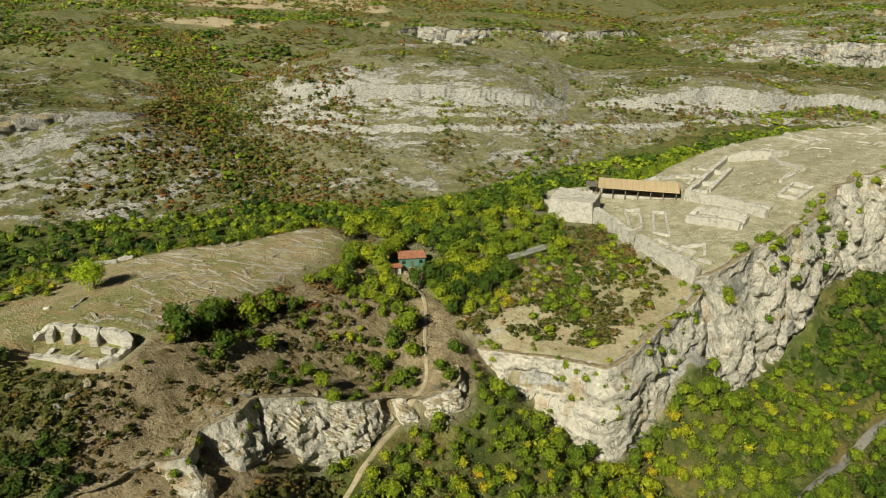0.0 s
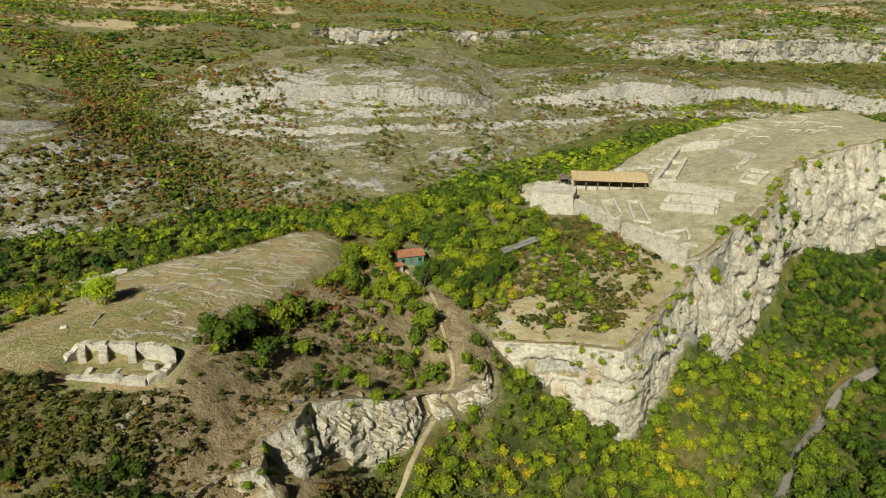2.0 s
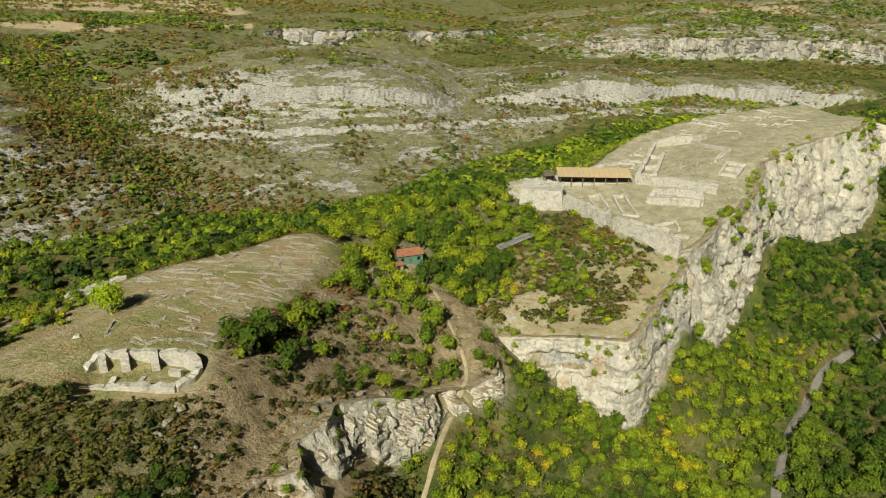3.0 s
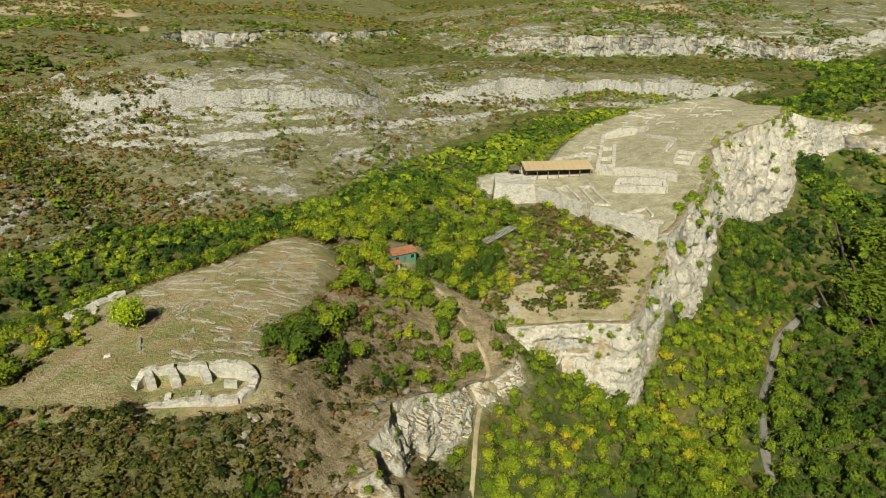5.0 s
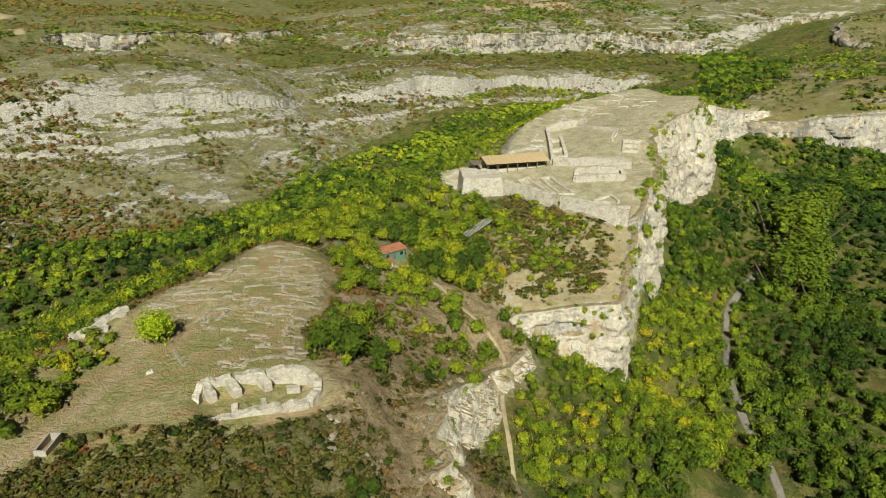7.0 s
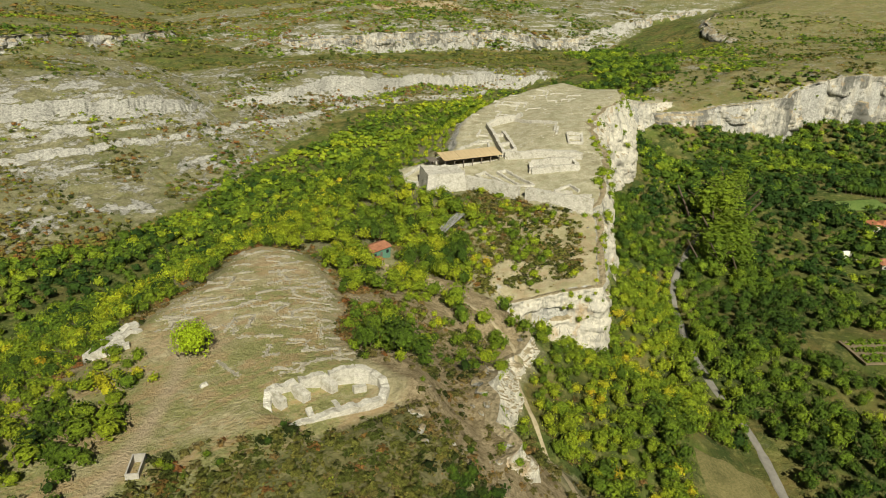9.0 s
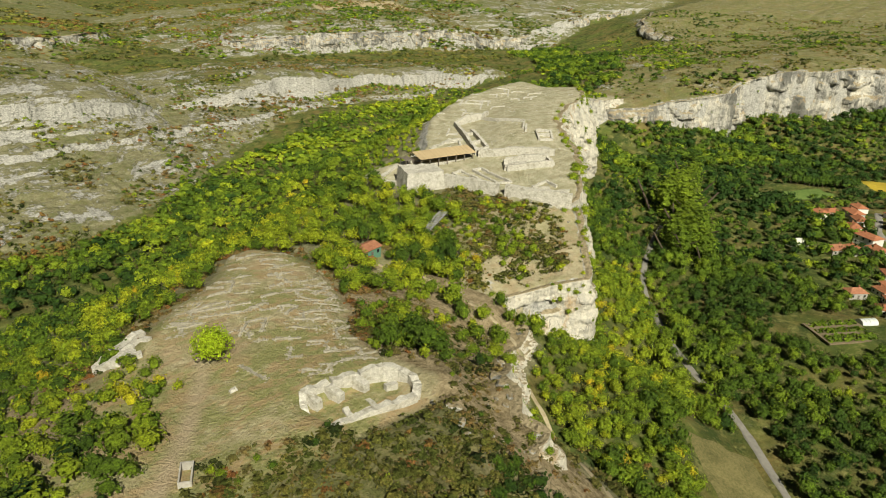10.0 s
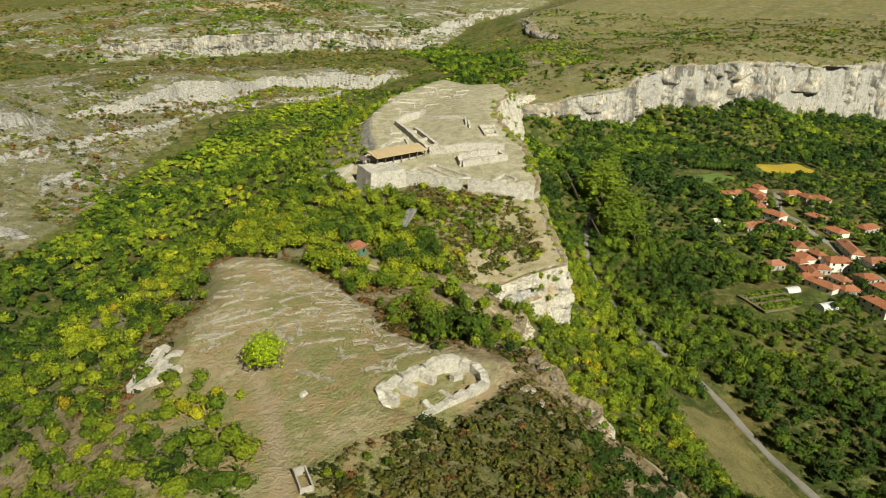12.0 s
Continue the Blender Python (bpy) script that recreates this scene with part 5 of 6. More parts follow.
# tall broad poplars below the fortress, more in the side valley, a dark row by the meadow
for x, y in ((186, 194), (191, 200), (196, 191), (199, 198), (204, 203), (206, 193), (211, 199), (215, 207), (219, 202), (194, 184), (238, 219), (250, 230), (262, 235), (277, 234), (292, 240), (235, 229)):
    plant(POPLAR, x, y, rng.uniform(17, 25), 1.9, "tall slender poplar in dense green leaf", "poplars in the side valley")
for i in range(15):
    plant(PINE, 366 + i * 1.9, 199 - i * 2.4, rng.uniform(8, 10.5), 1.1, "dark conifer in a clipped row by a meadow", "conifer row")
for kinds in (*KINDS.values(), (PINE, POPLAR, LONE)):
    for ob in kinds:
        for o in (*ob.children, ob):
            bpy.data.objects.remove(o)


# ---- ways ----
def way(name, line, width, mat, label, category, lift=0.12):
    p = np.array(line, float)
    s = np.concatenate([[0], np.cumsum(np.hypot(*np.diff(p, axis=0).T))])
    t = np.arange(0, s[-1], 1.5)
    k = np.ones(9) / 9
    q = np.stack([np.interp(t, s, p[:, 0]), np.interp(t, s, p[:, 1])], 1)
    pad = np.pad(q, ((4, 4), (0, 0)), "edge")
    q = np.stack([np.convolve(pad[:, i], k, "valid") for i in (0, 1)], 1)
    tg = np.gradient(q, axis=0)
    tg /= np.linalg.norm(tg, axis=1)[:, None]
    nr = np.stack([-tg[:, 1], tg[:, 0]], 1)
    half = width / 2 * (1 + 0.18 * vnoise(t / 4, 0.3))
    cols = []
    for f in (-1.15, -1, -0.4, 0.4, 1, 1.15):
        xy = q + nr * (half * f)[:, None]
        z = land(xy[:, 0], xy[:, 1])[0]
        cols.append(np.column_stack([xy, z + (lift if abs(f) < 1.1 else -0.5)]))
    zc = (cols[2][:, 2] + cols[3][:, 2]) / 2
    for c in cols[1:5]:
        c[:, 2] = np.maximum(c[:, 2], zc - 0.1)
    V = np.stack(cols, 1)
    ids = np.arange(V.shape[0] * 6).reshape(-1, 6)
    f = np.stack([ids[:-1, :-1], ids[:-1, 1:], ids[1:, 1:], ids[1:, :-1]], -1).reshape(-1, 4)
    tagged(mesh_object(name, V.reshape(-1, 3), f, mat, smooth=True), label, category, kind="structure")


way("road", ROAD, 2.7, MAT_ROAD, "narrow pale paved road through the valley woods", "road")
way("footpath", TRAIL, 1.15, MAT_TRAIL, "narrow trodden footpath across the dry saddle", "path", 0.2)
way("village_street", STREET, 4.0, MAT_ROAD, "grey village street between houses", "road")

# ---- masonry ----
def rough_wall(line, thick, tall, base=None, rise=None, seed=0, step=1.0, jag=0.25, drop=0.6, top=None):
    """A ruined wall along a line: uneven crown, rough faces. tall: height over the ground or a list per corner."""
    r = np.random.default_rng(seed)
    p = np.array(line, float)
    s = np.concatenate([[0], np.cumsum(np.hypot(*np.diff(p, axis=0).T))])
    t = np.unique(np.concatenate([np.arange(0, s[-1], step), s]))
    q = np.stack([np.interp(t, s, p[:, 0]), np.interp(t, s, p[:, 1])], 1)
    tg = np.gradient(q, axis=0)
    tg /= np.linalg.norm(tg, axis=1)[:, None] + 1e-9
    nr = np.stack([-tg[:, 1], tg[:, 0]], 1)
    hs = np.interp(t, s, tall) if np.ndim(tall) else np.full(len(t), float(tall))
    gz_ = land(q[:, 0], q[:, 1])[0]
    crown = (gz_ + hs if top is None else (np.interp(t, s, top) if np.ndim(top) else np.full(len(t), float(top)))) + jag * (fbm(t / 2.5 + seed * 3.7, np.full(len(t), 0.5), 0, 3) + 0.9 * lattice(np.floor(t / 1.3) + seed, np.full(len(t), 3.0), np.full(len(t), 7.0)))
    foot = gz_ - drop
    bm = bmesh.new()
    rings = []
    for i in range(len(t)):
        ring = []
        levels = 4
        for side in (-1, 1):
            order = range(levels) if side < 0 else range(levels - 1, -1, -1)
            for k in order:
                f = k / (levels - 1)
                w = thick / 2 * (1.08 - 0.12 * f) + r.uniform(-.05, .05) * min(1.0, thick)
                z = foot[i] + (crown[i] - foot[i]) * f + (r.uniform(-.08, .08) if k else 0)
                ring.append(bm.verts.new((q[i, 0] + nr[i, 0] * w * side, q[i, 1] + nr[i, 1] * w * side, z)))
        rings.append(ring)
    for a, b in zip(rings, rings[1:]):
        for k in range(len(a) - 1):
            bm.faces.new((a[k], a[k + 1], b[k + 1], b[k]))
        bm.faces.new((a[-1], a[0], b[0], b[-1]))
    bm.faces.new(rings[0])
    bm.faces.new(rings[-1][::-1])
    return bm


def ruin(name, lines, thick, tall, mat, label, category="ruin", group="", seed=0, jag=0.25, **kw):
    th = thing(name, pose(0, 0, 0), label, category, group)
    for k, line in enumerate(lines):
        part("wall", rough_wall(line, thick, tall[k] if isinstance(tall, list) else tall, seed=seed + k, jag=jag, **kw), mat, th)
    return th


# fortress: gate tower, curtain wall, terraces
tower = thing("gate_tower", pose(0, 0, 0), "massive pale stone stump of a gate tower", "tower")
bm = bmesh.new()
foot = [(39.5, 250), (54.5, 243), (59.5, 254), (45, 262)]
levels = [(49.5, 1.06), (53, 1.03), (57, 1.0), (60.8, 0.97)]
rings = []
cx, cy = 49.6, 252.3
rt = np.random.default_rng(3)
for z, f in levels:
    ring = []
    for (ax, ay), (bx, by) in zip(foot, foot[1:] + foot[:1]):
        for k in range(6):
            x, y = ax + (bx - ax) * k / 6, ay + (by - ay) * k / 6
            ring.append(bm.verts.new((cx + (x - cx) * f + rt.uniform(-.12, .12), cy + (y - cy) * f + rt.uniform(-.12, .12), z + rt.uniform(-.35, .35) * (z > 58))))
    rings.append(ring)
for a, b in zip(rings, rings[1:]):
    for k in range(len(a)):
        bm.faces.new((a[k], a[(k + 1) % len(a)], b[(k + 1) % len(a)], b[k]))
mid = bm.verts.new((cx, cy, 60.2))
for k in range(len(rings[-1])):
    bm.faces.new((rings[-1][k], rings[-1][(k + 1) % len(rings[-1])], mid))
part("masonry", bm, MAT_WALL, tower)

ruin("curtain_wall", [[(56, 244), (60, 231), (63.5, 221)], [(65, 218.5), (70, 206), (77, 194)]], 2.4, 1.0, MAT_WALL, "long pale stone curtain wall of the fortress", "wall", seed=11, top=59.3, drop=4.0)
ruin("terrace_wall", [[(45, 262), (39, 272), (37, 279)], [(37, 279), (52, 283), (75, 283)], [(44, 270), (56, 274)], [(57, 262), (60, 274), (72, 277)]], 1.5, [2.2, 1.2, .9, .9], MAT_WALL, "low stone terrace walls on the fortress edge", "wall", seed=21)

# shelter over the excavated church
sx, sy = 76.5, 266.0
sh_ang = math.degrees(math.atan2(-6.0, 28.0))
sz = ground_z(sx, sy) - 0.2
shelter = thing("shelter", pose(sx, sy, sz, 0, 0, sh_ang), "long open timber shelter with a tan roof over ruins", "shelter")
L, W = 29.0, 9.5


def slab(bm, outline, thick):
    """A sheet of even thickness over an outline of corners."""
    lo = [bm.verts.new(c) for c in outline]
    hi = [bm.verts.new((c[0], c[1], c[2] + thick)) for c in outline]
    bm.faces.new(hi)
    bm.faces.new(lo[::-1])
    for i in range(len(lo)):
        j = (i + 1) % len(lo)
        bm.faces.new((lo[i], lo[j], hi[j], hi[i]))


bm = bmesh.new()
slab(bm, [(-L / 2 - .8, -W / 2 - 1.0, 3.9), (L / 2 + .8, -W / 2 - 1.0, 3.9), (L / 2 + .8, 1.5, 5.7), (-L / 2 - .8, 1.5, 5.7)], .2)
slab(bm, [(-L / 2 - .8, 1.52, 5.7), (L / 2 + .8, 1.52, 5.7), (L / 2 + .8, W / 2 + .8, 4.0), (-L / 2 - .8, W / 2 + .8, 4.0)], .2)
roof = part("roof", bm, MAT_ROOF_TAN, shelter)
for k in range(15):
    bm = bmesh.new()
    x = -L / 2 - .6 + k * (L + 1.2) / 14
    slab(bm, [(x - .09, -W / 2 - 1.0, 4.11), (x + .09, -W / 2 - 1.0, 4.11), (x + .09, 1.5, 5.91), (x - .09, 1.5, 5.91)], .08)
    part("seam", bm, MAT_ROOF_TAN, roof)
for k in range(7):
    x = -L / 2 + .3 + k * (L - .6) / 6
    for y, h in ((-W / 2, 4.2), (W / 2, 4.2)):
        bm = bmesh.new()
        box(bm, x - .16, y - .16, -.6, x + .16, y + .16, h)
        part("post", bm, MAT_WOOD, shelter)
    bm = bmesh.new()
    box(bm, x - .1, -W / 2, 3.65, x + .1, W / 2, 3.88)
    part("beam", bm, MAT_WOOD, shelter)
for y, z in ((-W / 2, 4.0), (W / 2, 3.9)):
    bm = bmesh.new()
    box(bm, -L / 2, y - .12, z - .25, L / 2, y + .12, z)
    part("plate", bm, MAT_WOOD, shelter)
for y, z in ((-W / 2 + 1.0, .9), (W / 2 - .9, 2.6)):
    bm = bmesh.new()
    box(bm, -L / 2 + .2, y, -.6, L / 2 - .2, y + .7, z)
    part("wall", bm, MAT_WALL, shelter)
lean = thing("lean_to", pose(sx, sy, sz, 0, 0, sh_ang), "small flat dark timber lean-to beside the shelter", "shelter")
bm = bmesh.new()
slab(bm, [(-L / 2 - 5.5, -1.5, 2.9), (-L / 2 - 1.2, -1.5, 2.9), (-L / 2 - 1.2, 4.2, 3.2), (-L / 2 - 5.5, 4.2, 3.2)], .15)
part("roof", bm, MAT_WOOD, lean)
for x in (-L / 2 - 5.2, -L / 2 - 1.5):
    for y in (-1.2, 3.9):
        bm = bmesh.new()
        box(bm, x - .12, y - .12, -1.2, x + .12, y + .12, 2.95)
        part("post", bm, MAT_WOOD, lean)

ruin("palace_terrace", [[(93, 258), (101, 244), (110.6, 227.5)], [(94, 260), (110, 282), (124, 302)], [(102.6, 261), (111, 273), (120.5, 287)], [(97, 263), (102, 260)], [(104, 273), (109, 270)], [(113, 286), (118, 283)], [(124, 302), (133, 301.5), (142, 300)],
                        [(142, 300), (151, 303)], [(142, 299), (140, 285), (142, 270)]], 1.7, [[3.6, 3.4, 2.8], 2.6, 1.8, 1.6, 1.6, 1.6, [2.2, 4.4, 3.4], 2.4, 1.3], MAT_WALL, "stone terrace walls of the ruined palace", seed=31)
ruin("palace_hall", [[(97, 258), (102, 252)], [(104, 249), (107, 242.5)], [(109.5, 240), (115, 234)]], 2.4, [1.4, 1.7, 1.3], MAT_WALL, "thick broken walls of the palace hall", seed=36)
ruin("palace_rooms", [[(122, 245), (131, 254), (135.5, 248.5), (126.5, 240.5), (122, 245)], [(127, 250), (131, 245)], [(131, 262), (139, 268)], [(128, 258), (136, 264)]], 1.0, 1.2, MAT_WALL, "small stone rooms on the palace terrace", seed=38)
ruin("cistern_walls", [[(87, 235.5), (98.7, 219.5)], [(92, 241), (103.5, 226)], [(87, 236), (92, 241)], [(98.7, 220), (103, 226)], [(89.5, 238.5), (95, 231)]], 1.9, [2.6, 2.8, 2.0, 2.0, 1.5], MAT_WALL, "pair of thick pale walls below the palace terrace", seed=41)
for k, (rect, label) in enumerate((([(68.6, 251.5), (73.6, 251), (70.5, 234), (65.8, 231), (68.6, 251.5)], "narrow rectangular stone foundation with grass inside"),
                                   ([(78, 248), (82, 246.5), (77.5, 225.5), (73.6, 229.5), (78, 248)], "long rectangular stone foundation with grass inside"))):
    ruin("foundation", [rect], .9, .9, MAT_WALL, label, "foundation", "foundations in the fortress", seed=46 + k)
ruin("barrack_rooms", [[(73, 222), (77, 215), (81, 208.5)], [(73, 222), (68.5, 219)], [(76, 217), (71.5, 213.5)], [(78.5, 213), (74, 209.5)], [(81, 208.5), (77, 204.5)], [(78.4, 215), (85, 212.6), (83, 206)], [(80, 205), (83, 199.5)]], .9, .9, MAT_WALL,
     "row of small roofless rooms behind the curtain wall", seed=48)
ruin("west_quarter", [[(84, 281), (94, 283), (103, 286)], [(103, 286), (107, 281)], [(100, 276), (104, 281), (97, 284)], [(88, 276), (95, 277.5)], [(107, 292), (116, 299)], [(112, 289), (109, 294)], [(66, 278), (74, 279.5)]], 1.0, [1.1, .9, .9, .6, .8, .7, .6], MAT_WALL,
     "low stone house walls by the fortress rim", seed=44)
rf = np.random.default_rng(91)
for k in range(22):
    x, y = rf.uniform(128, 232), rf.uniform(300, 342)
    if float(castle.field(np.array([x]), np.array([y]))[1][0]) > -5:
        continue
    a = rf.choice([.62, .62 + 1.57]) + rf.normal(scale=.08)
    l1, l2 = rf.uniform(6, 13), rf.uniform(3, 6)
    ux, uy = math.cos(a), math.sin(a)
    ruin("foundation", [[(x, y), (x + ux * l1, y + uy * l1), (x + ux * l1 - uy * l2, y + uy * l1 + ux * l2)]], .9, .45, MAT_WALL, "overgrown low foundation walls on the far plateau", "foundation", "foundations in the fortress", seed=300 + k, jag=.15)

# church on the lower town's edge: north wall with piers and niches, apse, south wall
church = thing("ruined_church", pose(0, 0, 0), "roofless pale stone church ruin with piers and niches", "ruin")
for k, (line, thick, crest) in enumerate((([(-92.5, 135.5), (-91.2, 139), (-89.5, 141.6)], 1.4, [66.4, 67.4, 68.0]), ([(-89.5, 141.6), (-84, 141.2)], 1.5, [68.2, 68.0]), ([(-83.2, 141.1), (-78, 140)], 1.5, [68.2, 68.0]),
                                          ([(-77.2, 139.9), (-72, 138.6)], 1.5, [68.2, 68.0]), ([(-72, 138.6), (-69.6, 136.5), (-69, 133.5), (-70.3, 130.4), (-73, 128)], 1.7, [68.0, 67.4, 67.0, 66.8, 66.6]),
                                          ([(-73, 128), (-80, 129.3), (-87, 131.2)], 1.7, [66.6, 67.0, 66.4]), ([(-87, 131.2), (-91, 132.4)], 1.5, [66.2, 65.8]), ([(-89, 141), (-88.3, 137.8)], 1.5, [67.8, 67.0]), ([(-84.6, 141), (-83.8, 137)], 1.7, [68.0, 67.2]),
                                          ([(-78.6, 140), (-77.9, 136.6)], 1.6, [68.0, 67.2]), ([(-75, 134.6), (-72.5, 134)], 1.2, 66.4), ([(-86, 131.6), (-85.4, 134)], 1.2, 66.3), ([(-80.5, 131), (-79.8, 134.2)], 1.0, 65.6))):
    part("wall", rough_wall(line, thick, 1.0, seed=51 + k, step=.7, jag=.3, top=crest, drop=1.6), MAT_WALL, church)
bast = thing("bastion_ruin", pose(0, 0, 0), "broken white stone bastion at the town's edge", "ruin")
for k, (line, thick, tall) in enumerate((([(-109, 191), (-103, 194.5), (-98, 197.5), (-95, 198)], 2.0, [1.6, 2.2, 1.8, 1.0]), ([(-109, 191), (-106, 186.5), (-101, 185)], 2.0, [1.8, 1.6, 1.0]), ([(-104, 193), (-102, 187)], 1.6, [1.6, 1.0]),
                                         ([(-99, 195.5), (-97, 190)], 1.5, [1.4, .8]), ([(-106, 189.5), (-100.5, 190.5)], 1.2, .9))):
    part("wall", rough_wall(line, thick, tall, seed=71 + k, step=.8, jag=.35, drop=2.0), MAT_WALL, bast)

# the lower town: foundations of houses
TOWN_A = [[(-67, 213), (-65, 208), (-70, 202), (-76, 202.5)], [(-86, 197.5), (-74, 195.5), (-76, 192.5), (-84, 196)], [(-90, 193.5), (-85, 188), (-90.5, 189.5)], [(-71.5, 211), (-69, 206.5)],
          [(-66.5, 192), (-58, 192.4), (-51.7, 192.2)], [(-67, 184), (-63, 181), (-68.5, 178)], [(-52.5, 176), (-64.8, 176.2), (-67, 172.7), (-63, 171.3)], [(-61, 168.6), (-53.6, 168.9)]]
TOWN_B = [[(-64, 164.4), (-57, 165.2), (-62.5, 157.5), (-67.2, 159.2), (-64, 164.4)], [(-72, 152.7), (-67, 151.7), (-70, 147.2), (-75, 148)], [(-83, 175), (-77.5, 180.4), (-73.5, 178.7), (-78.5, 172.7)], [(-79, 166.5), (-74.5, 163.5)],
          [(-79, 160.5), (-82.3, 156.5), (-79.6, 155.3)], [(-84, 149.5), (-81, 146), (-78, 147)], [(-49.6, 213), (-40.5, 215.5)], [(-50, 198.5), (-42.6, 200)]]
TOWN_C = [[(-52, 188.6), (-44, 192.5)], [(-54, 181.7), (-47, 185.5)], [(-64, 204.3), (-60.5, 202.7)], [(-58, 222), (-55.6, 217)], [(-90.7, 161.5), (-90.7, 152.5)], [(-55, 207), (-46, 208.5)], [(-60, 198), (-53, 199.5), (-52, 203)],
          [(-48, 221), (-40, 222)], [(-52, 229), (-45, 229.5)], [(-73, 187), (-68, 187.5), (-67, 190)], [(-58, 187), (-56, 182.5)], [(-72, 170), (-68, 166)], [(-50, 193.5), (-43.5, 196)]]
for k, line in enumerate(TOWN_A + TOWN_B + TOWN_C):
    ruin("house_foundation", [line], .55, .32, MAT_DARKSTONE, "low grey stone foundation walls in dry grass", "foundation", "house foundations of the lower town", seed=100 + k, jag=.28, step=.9)
FOOTINGS = TOWN_A + TOWN_B + TOWN_C
for k in range(120):
    x, y = rf.uniform(-96, -38), rf.uniform(146, 238)
    if float(town.field(np.array([x]), np.array([y]))[1][0]) > -3 or math.hypot(x + 93, y - 168) < 9 or x < -86 and y < 184:
        continue
    a = rf.choice([-.47, -.47, -.47, 1.1]) + rf.normal(scale=.07)
    l1, l2 = rf.uniform(2.5, 8), rf.uniform(1.5, 3.5) * rf.choice([-1, 1])
    ux, uy = math.cos(a), math.sin(a)
    line = [(x, y), (x + ux * l1, y + uy * l1)]
    if k % 3 == 0:
        line.append((x + ux * l1 - uy * l2, y + uy * l1 + ux * l2))
    FOOTINGS.append(line)
    ruin("house_foundation", [line], .45, .12, MAT_DARKSTONE, "low grey stone foundation walls in dry grass", "foundation", "house foundations of the lower town", seed=200 + k, jag=.26, step=.9)


# loose stones
def stones(name, xs, ys, lo, hi, mat, label):
    ico = bmesh.new()
    bmesh.ops.create_icosphere(ico, subdivisions=1, radius=1)
    v0 = np.array([v.co[:] for v in ico.verts])
    f0 = np.array([[v.index for v in f.verts] for f in ico.faces])
    ico.free()
    z = land(xs, ys)[0]
    n = len(xs)
    size = rf.uniform(lo, hi, n) ** 1.0
    sc = size[:, None] * rf.uniform(.6, 1.3, (n, 3)) * np.array([1, 1, .6])
    jit = 1 + .25 * rf.normal(size=(n, len(v0), 1))
    V = v0[None] * sc[:, None, :] * jit + np.stack([xs, ys, z + size * .15], 1)[:, None, :]
    F = (f0[None] + (np.arange(n) * len(v0))[:, None, None]).reshape(-1, 3)
    tagged(mesh_object(name, V.reshape(-1, 3), F, mat), label, "stones", kind="stuff")


x, y = rf.uniform(-100, -34, 3600), rf.uniform(140, 240, 3600)
ok = (town.field(x, y)[1] < -1) & (fbm(x / 9, y / 9, 3.0, 3) > .15) & ~((x < -80) & (y < 176))
stones("rubble", x[ok], y[ok], .1, .3, MAT_DARKSTONE, "grey rubble strewn through dry grass")
heaps = []
for line in FOOTINGS:
    for (ax, ay), (bx, by) in zip(line, line[1:]):
        for f in rf.uniform(-.1, 1.1, int(5 * math.hypot(bx - ax, by - ay))):
            heaps.append((ax + (bx - ax) * f + rf.normal(scale=.45), ay + (by - ay) * f + rf.normal(scale=.45)))
heaps = np.array(heaps)
stones("tumbled_stones", heaps[:, 0], heaps[:, 1], .12, .38, MAT_DARKSTONE, "tumbled stones lying along broken foundation walls")
x, y = rf.uniform(40, 240, 2600), rf.uniform(195, 345, 2600)
ok = (castle.field(x, y)[1] < -1.5) & (fbm(x / 8, y / 8, 4.0, 3) > .2)
stones("rubble", x[ok], y[ok], .12, .5, MAT_WALL, "pale rubble between fortress walls")
x, y = rf.uniform(-75, 70, 1500), rf.uniform(100, 240, 1500)
ok = ((shelf.field(x, y)[1] < -1) | (nose.field(x, y)[1] < -1)) & (fbm(x / 7, y / 7, 6.0, 3) > .45)
stones("rubble", x[ok], y[ok], .15, .8, MAT_CLIFF, "limestone rubble on dry slopes")
for k, (x, y, s) in enumerate(((-43.5, 132, 1.9), (-40, 132.5, 1.5), (-46, 128, 1.6), (-50, 121.5, 1.3), (-36, 137, 1.2), (-48, 124, 1.1), (-30, 141, 1.1), (-1, 157, 1.3), (-17, 150, 1.1), (-58, 110.5, 1.4), (-71, 119.4, 1.3), (-73, 116, 1.5), (-74.5, 113.5, 1.2), (-53, 113, 1.3))):
    bm = bmesh.new()
    for _ in range(15):
        d_ = Vector(rf.normal(size=3)).normalized()
        bm.verts.new((d_.x * s * rf.uniform(.8, 1.3), d_.y * s * rf.uniform(.7, 1.1), d_.z * s * .7))
    hull = bmesh.ops.convex_hull(bm, input=bm.verts)
    bmesh.ops.delete(bm, geom=[g for g in hull["geom_interior"] if isinstance(g, bmesh.types.BMVert)], context="VERTS")
    bmesh.ops.bevel(bm, geom=bm.edges[:], offset=.09 * s, segments=1, affect="EDGES")
    ob = part("boulder", bm, MAT_CLIFF)
    ob.matrix_basis = pose(x, y, ground_z(x, y) + s * .1, 0, 0, k * 47)
    tagged(ob, "weathered limestone boulder with ochre stains on the cliff edge", "boulder", "boulders on the cliff edge")

